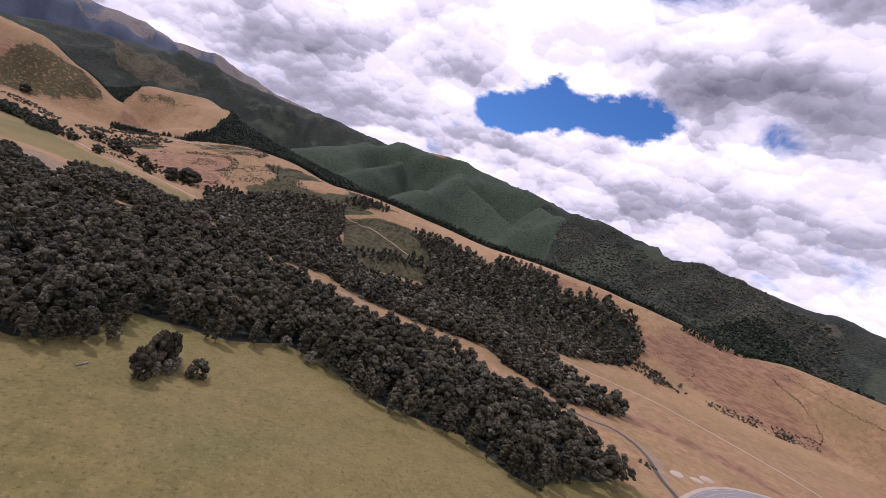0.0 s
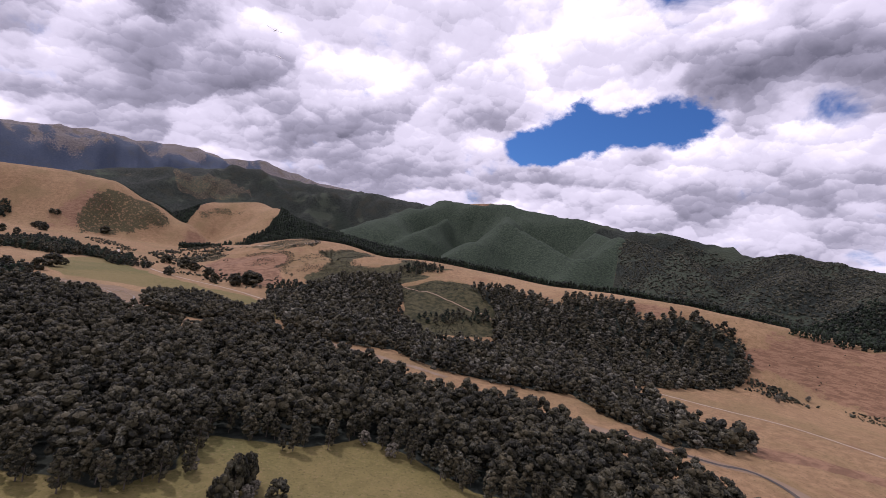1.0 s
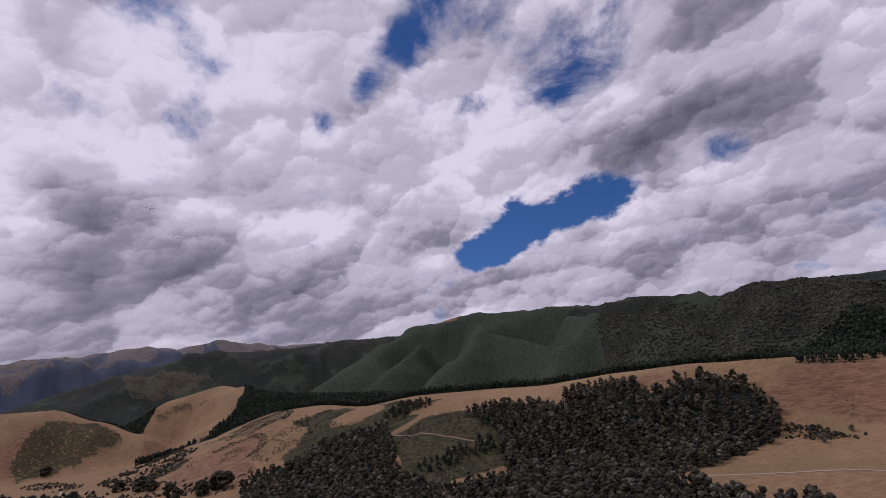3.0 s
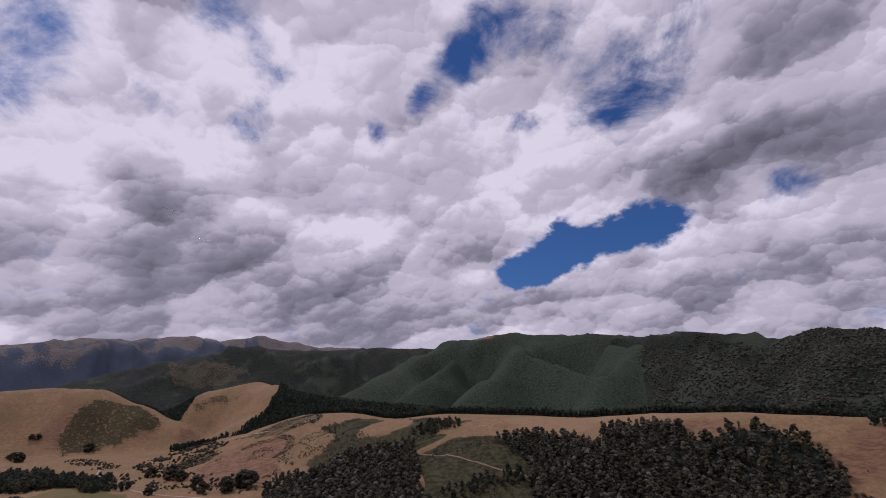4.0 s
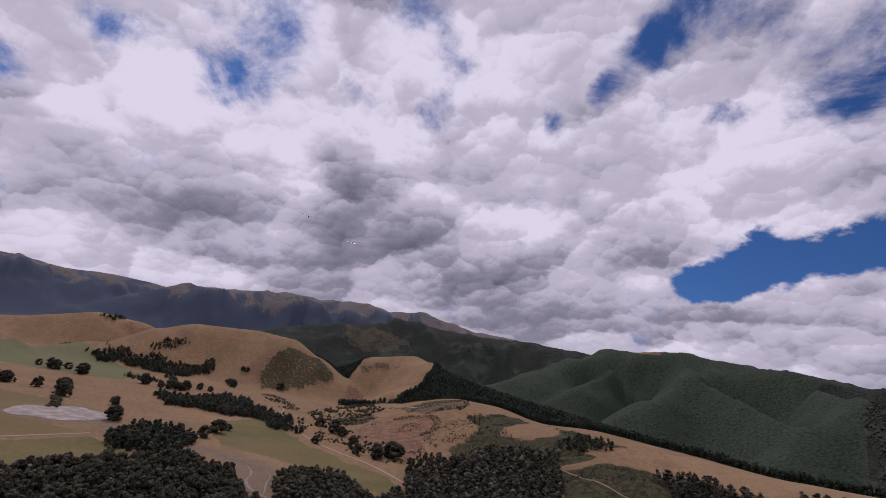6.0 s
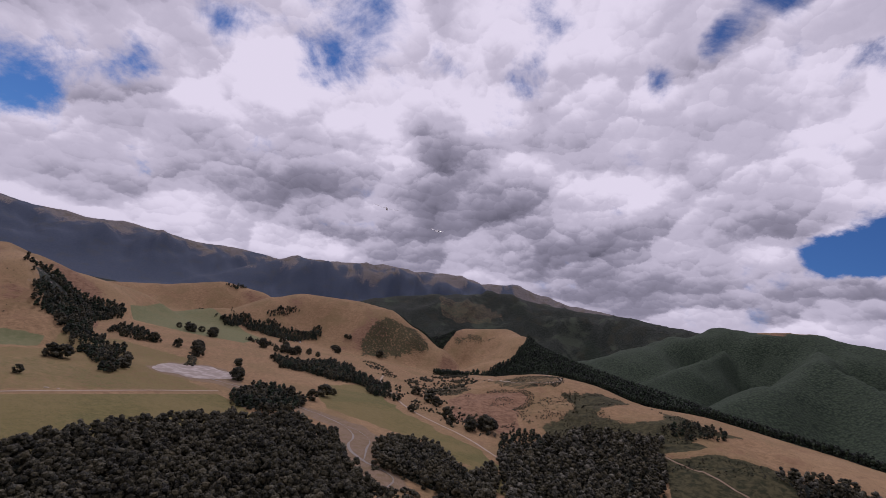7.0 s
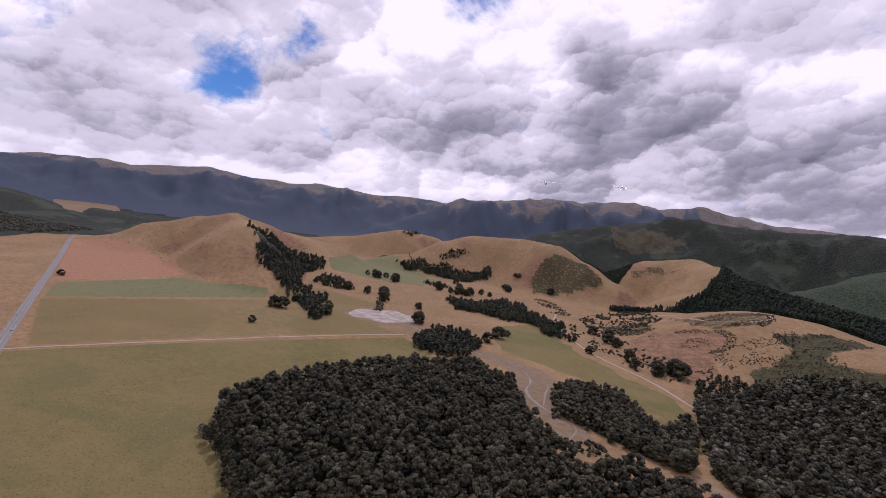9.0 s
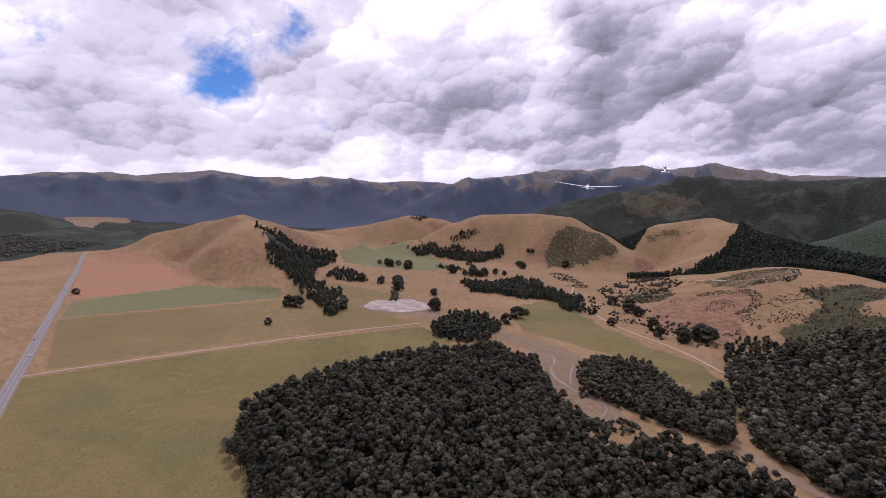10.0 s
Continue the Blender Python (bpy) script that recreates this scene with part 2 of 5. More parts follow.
def ground_material():
    """Grass, crops, scrub, bush, stone and scree by the two cover layers of the ground."""
    m, gr, shader = material("land", 0.95, 0.15)
    at = gr.node("ShaderNodeNewGeometry", "Position")
    first = gr.add("ShaderNodeAttribute")
    first.attribute_name = "cover_a"
    second = gr.add("ShaderNodeAttribute")
    second.attribute_name = "cover_b"
    third = gr.add("ShaderNodeAttribute")
    third.attribute_name = "cover_c"
    c = gr.add("ShaderNodeSeparateColor", i0=third.outputs[0])
    a, b = gr.add("ShaderNodeSeparateColor", i0=first.outputs[0]), gr.add("ShaderNodeSeparateColor", i0=second.outputs[0])
    fine, mid, wide = gr.noise(at, 0.9, 5.0, 0.65), gr.noise(at, 0.12, 5.0, 0.65, 0.4), gr.noise(at, 0.012, 4.0, 0.6, 0.3)
    huge = gr.noise(at, 0.0035, 4.0, 0.6, 0.4)
    clump = gr.add("ShaderNodeTexVoronoi", Vector=gr.vec("ADD", at, gr.scaled(gr.noise(at, 0.3, 3.0, 0.5, 0.0, 1), 2.5)), Scale=0.13).outputs[0]

    def edged(weight, ragged=0.35):
        """A cover layer with an uneven edge."""
        return gr.step(gr.sum(weight, gr.math("MULTIPLY", gr.math("SUBTRACT", mid, 0.5), ragged), gr.math("MULTIPLY", gr.math("SUBTRACT", fine, 0.5), ragged * 0.4)), 0.42, 0.58)

    # dry pasture
    straw = gr.mix(gr.step(mid, 0.3, 0.7), (0.201, 0.124, 0.063), (0.305, 0.195, 0.102))
    straw = gr.mix(gr.math("MULTIPLY", gr.step(wide, 0.42, 0.68), 0.65), straw, (0.195, 0.137, 0.063))
    straw = gr.mix(gr.math("MULTIPLY", gr.step(huge, 0.5, 0.66), 0.45), straw, (0.347, 0.230, 0.123))
    straw = gr.mix(gr.math("MULTIPLY", gr.step(fine, 0.58, 0.8), 0.35), straw, (0.111, 0.081, 0.041))
    straw = gr.mix(gr.math("MULTIPLY", gr.math("MULTIPLY", gr.step(clump, 0.22, 0.10), gr.step(wide, 0.5, 0.62)), 0.6), straw, (0.072, 0.061, 0.034))
    # grazed grass
    grass = gr.mix(gr.step(mid, 0.3, 0.72), (0.108, 0.096, 0.032), (0.164, 0.137, 0.050))
    grass = gr.mix(gr.math("MULTIPLY", gr.step(wide, 0.45, 0.65), 0.40), grass, (0.196, 0.151, 0.063))
    grass = gr.mix(gr.math("MULTIPLY", gr.step(fine, 0.55, 0.75), 0.45), grass, (0.064, 0.070, 0.020))
    grass = gr.mix(gr.math("MULTIPLY", gr.step(clump, 0.12, 0.05), 0.3), grass, (0.187, 0.160, 0.078))
    grass = gr.mix(gr.math("MULTIPLY", gr.step(huge, 0.44, 0.60), 0.55), grass, (0.190, 0.145, 0.062))
    grass = gr.mix(gr.math("MULTIPLY", gr.step(gr.noise(at, 0.007, 4.0, 0.6, 0.8), 0.50, 0.62), 0.45), grass, (0.098, 0.104, 0.038))
    tufts = gr.noise(at, 0.55, 3.0, 0.75, 0.2)
    grass = gr.mix(gr.math("MULTIPLY", gr.step(tufts, 0.56, 0.66), 0.50), grass, (0.040, 0.039, 0.014))
    grass = gr.mix(gr.math("MULTIPLY", gr.step(tufts, 0.44, 0.34), 0.7), grass, (0.205, 0.151, 0.079))
    straw = gr.mix(gr.math("MULTIPLY", gr.step(tufts, 0.56, 0.64), 0.7), straw, (0.089, 0.065, 0.034))
    straw = gr.mix(gr.math("MULTIPLY", gr.step(gr.noise(at, 0.028, 5.0, 0.65, 0.8), 0.58, 0.66), 0.4), straw, (0.185, 0.100, 0.058))
    crop = gr.mix(gr.step(mid, 0.3, 0.7), (0.118, 0.128, 0.056), (0.165, 0.162, 0.080))
    plough = gr.mix(gr.step(mid, 0.3, 0.7), (0.266, 0.134, 0.077), (0.332, 0.177, 0.107))
    scrub = gr.mix(gr.step(mid, 0.38, 0.62), (0.024, 0.027, 0.012), (0.070, 0.062, 0.029))
    # shade under and between crowns, and a little haze blue, painted into the bush
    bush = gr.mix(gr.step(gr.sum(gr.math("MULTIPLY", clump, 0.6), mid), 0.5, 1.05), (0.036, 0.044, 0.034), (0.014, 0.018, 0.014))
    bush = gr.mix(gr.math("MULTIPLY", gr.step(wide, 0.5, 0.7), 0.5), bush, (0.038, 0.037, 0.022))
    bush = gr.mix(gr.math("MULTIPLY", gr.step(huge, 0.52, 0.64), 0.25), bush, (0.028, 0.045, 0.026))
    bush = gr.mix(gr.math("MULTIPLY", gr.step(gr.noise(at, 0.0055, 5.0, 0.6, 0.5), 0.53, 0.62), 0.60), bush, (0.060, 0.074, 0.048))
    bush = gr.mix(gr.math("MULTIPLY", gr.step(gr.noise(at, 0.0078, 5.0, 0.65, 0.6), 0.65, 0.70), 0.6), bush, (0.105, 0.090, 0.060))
    # pine slopes: the shade in the gaps between crowns is put into the colour
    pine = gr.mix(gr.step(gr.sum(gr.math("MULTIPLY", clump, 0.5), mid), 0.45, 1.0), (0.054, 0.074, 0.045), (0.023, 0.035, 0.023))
    pine = gr.mix(gr.math("MULTIPLY", gr.step(wide, 0.45, 0.65), 0.55), pine, (0.040, 0.056, 0.036))
    stones = gr.mix(gr.step(fine, 0.3, 0.7), (0.165, 0.112, 0.070), (0.26, 0.19, 0.13))
    stones = gr.mix(gr.math("MULTIPLY", gr.step(mid, 0.45, 0.62), 0.8), stones, (0.165, 0.118, 0.060))
    scree = gr.mix(gr.step(mid, 0.35, 0.65), (0.090, 0.082, 0.080), (0.20, 0.175, 0.162))
    scree = gr.mix(gr.math("MULTIPLY", gr.step(wide, 0.52, 0.64), 0.6), scree, (0.105, 0.085, 0.055))

    # bare reddish soil with stock paths along the contours of the steep slopes
    levels = gr.noise(gr.vec("MULTIPLY", at, (0.06, 0.06, 0.40)), 1.0, 5.0, 0.65, 0.8)
    rust = gr.mix(gr.step(levels, 0.4, 0.6), (0.160, 0.090, 0.052), (0.254, 0.148, 0.087))
    rust = gr.mix(gr.math("MULTIPLY", gr.step(levels, 0.60, 0.70), 0.40), rust, (0.089, 0.054, 0.034))
    rust = gr.mix(gr.math("MULTIPLY", gr.step(tufts, 0.56, 0.66), 0.6), rust, (0.085, 0.055, 0.034))
    straw = gr.mix(edged(c.outputs[1], 0.9), straw, rust)
    colour = gr.mix(edged(a.outputs[0]), straw, grass)
    crop = gr.mix(gr.math("MULTIPLY", gr.step(wide, 0.42, 0.62), 0.5), crop, (0.165, 0.150, 0.072))
    plough = gr.mix(gr.math("MULTIPLY", gr.step(wide, 0.45, 0.65), 0.5), plough, (0.262, 0.168, 0.094))
    colour = gr.mix(edged(a.outputs[1], 0.35), colour, crop)
    colour = gr.mix(edged(a.outputs[2], 0.35), colour, plough)
    colour = gr.mix(edged(b.outputs[0], 0.9), colour, scrub)
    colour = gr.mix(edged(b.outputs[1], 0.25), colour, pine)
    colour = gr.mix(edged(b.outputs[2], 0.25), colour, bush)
    # ground of the pine blocks, darkened between crowns as painted shade
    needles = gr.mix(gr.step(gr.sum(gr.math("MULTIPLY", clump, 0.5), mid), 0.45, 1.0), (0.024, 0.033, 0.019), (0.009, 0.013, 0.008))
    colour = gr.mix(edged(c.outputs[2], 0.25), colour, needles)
    # far beech forest; the blue of distance haze is painted into its colour
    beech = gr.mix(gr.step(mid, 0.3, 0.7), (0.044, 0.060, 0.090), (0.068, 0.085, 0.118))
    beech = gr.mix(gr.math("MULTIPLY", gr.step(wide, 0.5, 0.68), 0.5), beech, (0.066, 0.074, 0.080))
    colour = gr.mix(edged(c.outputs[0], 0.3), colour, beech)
    colour = gr.mix(edged(first.outputs["Alpha"], 0.5), colour, stones)
    colour = gr.mix(edged(second.outputs["Alpha"], 0.8), colour, scree)
    gr.feed(shader.inputs["Base Color"], colour)
    woods = gr.math("MAXIMUM", b.outputs[2], b.outputs[1])
    relief = gr.sum(gr.math("MULTIPLY", fine, 0.12), gr.math("MULTIPLY", mid, 0.5), gr.math("MULTIPLY", gr.math("MULTIPLY", clump, woods), -1.6))
    bump(gr, shader, relief, 0.8, 1.6)
    return m


LAND = ground_material()


# ---- land forms ----
def _hash(ix, iy, seed):
    n = (ix.astype(np.int64) * 374761393 + iy.astype(np.int64) * 668265263 + seed * 974711) & 0x7FFFFFFF
    n = ((n ^ (n >> 13)) * 1274126177) & 0x7FFFFFFF
    return ((n ^ (n >> 16)) & 0xFFFF) / 65535.0


def vnoise(x, y, seed=0):
    """Smooth value noise from 0 to 1 over arrays."""
    fx, fy = np.floor(x), np.floor(y)
    u, v = x - fx, y - fy
    u, v = u * u * u * (u * (u * 6 - 15) + 10), v * v * v * (v * (v * 6 - 15) + 10)
    ix, iy = fx.astype(np.int64), fy.astype(np.int64)
    a, b = _hash(ix, iy, seed), _hash(ix + 1, iy, seed)
    c, d = _hash(ix, iy + 1, seed), _hash(ix + 1, iy + 1, seed)
    return (a + (b - a) * u) * (1 - v) + (c + (d - c) * u) * v


def fbm(x, y, size, octaves=4, seed=0, ridged=False):
    """Layered noise about -1 to 1, the largest lumps that many metres wide."""
    total, amp, norm = np.zeros_like(x, dtype=float), 1.0, 0.0
    for k in range(octaves):
        n = vnoise(x / size * 2**k + 17.3 * k, y / size * 2**k - 9.1 * k, seed + k) * 2 - 1
        total, norm, amp = total + amp * ((1 - 2 * np.abs(n)) if ridged else n), norm + amp, amp * 0.5
    return total / norm


RIDGES = []


def ridge(points, sharp=0.3, rough=0.1, back=1.0, cover=""):
    """A ridge along crest points (x, y, height, half width); sharp 0 is a round down, 1 a steep edge; back widens its right side."""
    RIDGES.append((np.array(points, float), sharp, rough, back, cover))


def along(points, x, y):
    """Distance from (x, y) to a polyline, the values carried along it there, and the side (positive: left)."""
    pieces, side, best = [], np.zeros(x.shape), np.full(x.shape, 1e12)
    for p, q in zip(points[:-1], points[1:]):
        dx, dy = q[0] - p[0], q[1] - p[1]
        s = np.clip(((x - p[0]) * dx + (y - p[1]) * dy) / (dx * dx + dy * dy), 0, 1)
        far = np.hypot(x - p[0] - s * dx, y - p[1] - s * dy)
        side = np.where(far < best, dx * (y - p[1]) - dy * (x - p[0]), side)
        best = np.minimum(best, far)
        if points.shape[1] > 2:
            pieces.append((far, [p[k] + s * (q[k] - p[k]) for k in range(2, points.shape[1])]))
    # where two stretches are about as near, their values are shared smoothly
    weight, carried = np.zeros(x.shape), [np.zeros(x.shape) for _ in range(points.shape[1] - 2)]
    for far, values in pieces:
        w = np.exp((best - far) / 22)
        weight, carried = weight + w, [c + w * v for c, v in zip(carried, values)]
    carried = [c / weight for c in carried]
    return best, carried, side


def height(x, y, owners=False):
    """The ground's height over the river flats; with owners also the number of the ridge that makes it and its own share of its crest."""
    x, y = np.asarray(x, float), np.asarray(y, float)
    total, most, owner, share = np.zeros(x.shape), np.full(x.shape, 6.0), np.full(x.shape, -1), np.zeros(x.shape)
    gully = fbm(x, y, 420, 5, 3, True)
    # the ranges' spurs and ravines run down towards the valley
    ravine = 0.4 * fbm(x, y, 620, 5, 5, True) + 0.6 * fbm(np.arctan2(x, y) * 4300, np.hypot(x, y) / 3, 380, 4, 6, True)
    lumps = fbm(x, y, 140, 3, 11)
    jags = 20 * fbm(x, y, 300, 4, 19, True)
    folds = 5.5 * fbm(x, y, 85, 4, 13, True) + 7.0 * fbm(x, y, 190, 3, 15)
    for number, (points, sharp, rough, back, cover) in enumerate(RIDGES):
        wide = points[:, 3].max() * max(1, back)
        lo, hi = points[:, :2].min(0) - wide, points[:, :2].max(0) + wide
        m = (x > lo[0]) & (x < hi[0]) & (y > lo[1]) & (y < hi[1])
        if not m.any():
            continue
        far, (top, half), side = along(points, x[m], y[m])
        half = half * np.where(side < 0, back, 1.0)
        r = np.clip(far / half, 0, 1)
        form = (1 - sharp) * (0.5 + 0.5 * np.cos(np.pi * r)) + sharp * (1 - r)
        # gullies cut into the flanks, not into the crest or the foot
        form = form * (1 + rough * ((ravine if cover == "range" else gully)[m] * 1.5 + lumps[m] * 0.4) * np.sin(np.pi * r) ** (1.7 if cover == "range" else 0.9))
        own = top * np.clip(form, 0, 2)
        if cover == "range":
            own = own + jags[m] * np.clip(form, 0, 1) ** 2
        if cover == "":
            own = own + folds[m] * np.clip(top / 60, 0, 1) * np.sin(np.pi * np.clip(r, 0, 1)) ** 1.3
        total[m] = (total[m] ** 8 + own**8) ** 0.125
        leads = own > most[m]
        most[m], owner[m] = np.where(leads, own, most[m]), np.where(leads, number, owner[m])
        share[m] = np.where(leads, form, share[m])
    flat = 1.2 * fbm(x, y, 300, 3, 21) + 0.25 * fbm(x, y, 30, 2, 23)
    return (total + flat, owner, share) if owners else total + flat


# tan ridge beyond the river, with its loop-track hill
ridge([(-420, 1530, 18, 150), (-330, 1455, 48, 220), (-140, 1325, 96, 380), (-64, 1262, 99, 400), (50, 1200, 84, 430),
       (160, 1140, 93, 470), (290, 1025, 90, 450), (390, 955, 86, 400), (505, 855, 94, 340), (575, 765, 95, 250),
       (625, 690, 93, 205), (725, 640, 87, 185), (766, 580, 80, 180), (800, 528, 94, 165), (862, 430, 95, 155), (950, 300, 85, 155), (1050, 150, 70, 150)], 0.25, 0.10)
# plantation ridge that joins the knoll to it
ridge([(-351, 1903, 172, 230), (-250, 1800, 150, 230), (-120, 1680, 128, 230), (60, 1530, 108, 220), (220, 1380, 92, 220),
       (420, 1180, 80, 200)], 0.2, 0.05)
# the knoll with a broken cliff
ridge([(-720, 2080, 120, 230), (-625, 2040, 172, 300), (-462, 2084, 205, 320), (-351, 1903, 174, 260), (-346, 1850, 140, 230),
       (-372, 1760, 84, 190)], 0.35, 0.06)
# scrub-faced round hill
ridge([(-1390, 1470, 50, 200), (-1283, 1552, 127, 280), (-1239, 1718, 170, 300), (-1037, 1797, 186, 320), (-872, 1775, 179, 290),
       (-755, 1776, 130, 230), (-644, 1769, 76, 150)], 0.2, 0.05)
# long bare hill by the road, and its nose
ridge([(-1470, 400, 4, 120), (-1483, 461, 26, 150), (-1504, 576, 75, 210), (-1472, 672, 107, 230), (-1392, 738, 126, 230),
       (-1385, 800, 116, 230), (-1414, 917, 88, 220), (-1513, 1137, 62, 200), (-1640, 1250, 20, 120)], 0.4, 0.08)
ridge([(-1380, 735, 118, 150), (-1230, 690, 119, 170), (-1107, 640, 112, 170), (-1005, 620, 68, 125), (-911, 600, 34, 90),
       (-820, 600, 10, 60)], 0.75, 0.12)
# low tan hill in the gap
ridge([(-2057, 1402, 40, 180), (-1930, 1585, 78, 220), (-1701, 1702, 146, 260), (-1592, 1812, 135, 260)], 0.15, 0.05)
# plantation mountain with the bare top, and its spurs
ridge([(-330, 2250, 60, 300), (-131, 2350, 150, 350), (120, 2560, 270, 480), (271, 2703, 358, 430), (477, 2776, 430, 480), (674, 2734, 470, 500), (773, 2708, 479, 520),
       (935, 2550, 443, 480), (1072, 2386, 426, 430), (1259, 2177, 385, 400), (1416, 1956, 380, 440), (1525, 1740, 344, 440)], 0.6, 0.26, cover="pine")
ridge([(1525, 1740, 300, 440), (1594, 1535, 341, 480), (1608, 1370, 312, 650), (1606, 1211, 287, 430), (1700, 900, 260, 550),
       (1850, 500, 220, 500), (2000, 0, 180, 500)], 0.5, 0.24, cover="bush")
ridge([(730, 2420, 370, 260), (650, 2119, 296, 281), (463, 1962, 190, 260), (308, 1841, 98, 200)], 0.95, 0.22, cover="pine")
ridge([(623, 2141, 310, 240), (702, 2042, 284, 240), (747, 1940, 252, 220), (782, 1817, 213, 200), (807, 1695, 170, 180)], 0.95, 0.12, cover="pine")
ridge([(430, 2560, 330, 240), (330, 2380, 262, 236), (150, 2150, 150, 240), (40, 2000, 80, 160)], 0.95, 0.22, cover="pine")
ridge([(1050, 2050, 340, 260), (1014, 1742, 285, 281), (840, 1666, 200, 260), (734, 1606, 110, 180)], 0.95, 0.22, cover="pine")
ridge([(1230, 1950, 240, 240), (1180, 1700, 270, 259), (1073, 1463, 226, 244), (1000, 1330, 120, 220)], 0.9, 0.26, cover="bush")
ridge([(1034, 1776, 290, 260), (1049, 1673, 288, 260), (1056, 1547, 268, 260), (1056, 1422, 236, 260), (1040, 1300, 190, 240)], 0.8, 0.20, cover="bush")
ridge([(1450, 1380, 285, 300), (1300, 1220, 245, 281), (1092, 1047, 206, 244), (960, 980, 110, 230)], 0.9, 0.26, cover="bush")
ridge([(1450, 1100, 245, 300), (1300, 1000, 225, 259), (1088, 819, 193, 244), (950, 760, 90, 200)], 0.9, 0.26, cover="bush")
# dark wooded range behind the knoll
ridge([(-1950, 2750, 90, 420), (-1611, 2940, 268, 650), (-1259, 3192, 386, 800), (-975, 3397, 460, 900), (-671, 3471, 465, 900), (-258, 3425, 464, 900),
       (8, 3400, 470, 900), (315, 3065, 432, 600), (500, 2850, 400, 300)], 0.45, 0.28, cover="bush")
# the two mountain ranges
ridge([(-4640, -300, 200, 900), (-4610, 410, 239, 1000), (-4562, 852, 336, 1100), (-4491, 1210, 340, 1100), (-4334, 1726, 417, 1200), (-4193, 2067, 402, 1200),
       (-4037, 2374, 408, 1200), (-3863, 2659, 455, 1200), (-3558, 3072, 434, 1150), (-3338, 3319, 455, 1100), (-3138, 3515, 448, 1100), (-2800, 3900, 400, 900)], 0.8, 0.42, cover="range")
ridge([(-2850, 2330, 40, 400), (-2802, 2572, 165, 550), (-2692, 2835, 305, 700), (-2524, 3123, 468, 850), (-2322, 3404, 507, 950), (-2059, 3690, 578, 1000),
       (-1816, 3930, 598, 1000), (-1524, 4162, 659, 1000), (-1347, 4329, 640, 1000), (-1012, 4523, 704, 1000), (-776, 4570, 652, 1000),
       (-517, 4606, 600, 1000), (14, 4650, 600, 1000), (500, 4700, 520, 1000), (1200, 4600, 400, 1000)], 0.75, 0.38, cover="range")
# low wooded hills beyond the road's end
ridge([(-3100, 150, 85, 500), (-2814, 300, 76, 420), (-2606, 390, 52, 330), (-2350, 450, 20, 200)], 0.2, 0.1, cover="bush")
ridge([(-2667, 658, 36, 260), (-2444, 740, 28, 240), (-2300, 800, 8, 160)], 0.2, 0.1, cover="bush")


# ---- land cover, in plan ----
ZONES = {}


def zone(name, cover, *corners):
    ZONES[name] = (cover, np.array(corners, float))


zone("forest_near", "bush", (-325, 261), (-353, 288), (-389, 340), (-393, 397), (-391, 470), (-380, 508), (-345, 584), (-285, 590), (-213, 506), (-167, 472), (-133, 463), (-109, 498), (-74, 489), (-48, 479), (77, 366), (131, 362), (162, 327), (183, 297), (210, 269), (216, 236), (216, 219), (244, 206), (174, 192), (151, 178), (137, 189), (114, 216), (71, 229), (65, 239), (40, 265), (19, 279), (-2, 262), (-10, 258), (-26, 264), (-57, 262), (-57, 231), (-75, 209), (-83, 204), (-266, 250))
zone("forest_river_clump", "bush", (-244, 620), (-247, 670), (-197, 700), (-154, 637), (-126, 622), (-120, 699), (-90, 594), (-83, 552), (-120, 542), (-172, 554), (-216, 564))
zone("forest_slope", "bush", (-136, 771), (-35, 947), (78, 914), (75, 710), (109, 600), (198, 617), (229, 762), (205, 840), (264, 877), (352, 775), (381, 826), (460, 786), (478, 720), (535, 702), (567, 664), (573, 621), (553, 566), (374, 503), (325, 509), (316, 443), (320, 383), (340, 339), (295, 316), (253, 323), (226, 372), (217, 429), (146, 435), (85, 468), (48, 520), (-31, 526), (-74, 572))
zone("forest_tip", "bush", (-442, 563), (-482, 610), (-514, 702), (-491, 740), (-416, 694), (-374, 637), (-411, 586))
zone("bush_nose", "bush", (-1105, 643), (-1162, 711), (-1254, 846), (-1272, 978), (-1231, 971), (-1070, 792), (-839, 636), (-811, 594), (-897, 605), (-937, 594), (-1002, 615))
zone("bush_mid", "bush", (-703, 1063), (-752, 1294), (-647, 1171), (-557, 1126), (-419, 1002), (-375, 934), (-419, 910), (-495, 958), (-572, 948), (-661, 895), (-730, 1006))
zone("bush_clumps", "bush", (-779, 594), (-788, 669), (-637, 570), (-581, 517), (-584, 500), (-695, 559))
zone("hedge", "bush", (-1611, 1505), (-1341, 1360), (-1246, 1389), (-1103, 1453), (-1049, 1605), (-1023, 1600), (-1010, 1505), (-1004, 1398), (-1098, 1356), (-1222, 1308))
zone("scrub_face", "scrub", (-867, 1684), (-789, 1752), (-670, 1735), (-630, 1714), (-687, 1646), (-809, 1521), (-870, 1599))
zone("scrub_knoll", "scrub", (-650, 1925), (-570, 1998), (-440, 1980), (-470, 1945), (-560, 1922), (-615, 1898))
zone("scrub_loop", "scrub", (-349, 1295), (-265, 1229), (-200, 1250), (-159, 1293), (-128, 1272), (-113, 1195), (-122, 1148), (-170, 1134), (-238, 1157))
zone("scrub_loop_low", "scrub", (-417, 1253), (-388, 1299), (-340, 1230), (-295, 1130), (-322, 1099), (-374, 1137), (-430, 1180))
zone("loop_brown", "rust", (-313, 1043), (-297, 1120), (-249, 1125), (-173, 1105), (-155, 1080), (-153, 1045), (-165, 1023), (-138, 922), (-158, 883), (-205, 924), (-246, 899))
zone("scrub_diagonal", "scrub", (-158, 1022), (-126, 1068), (-95, 1116), (-72, 1149), (-55, 1066), (-68, 999), (-90, 958), (-106, 931), (-128, 947))
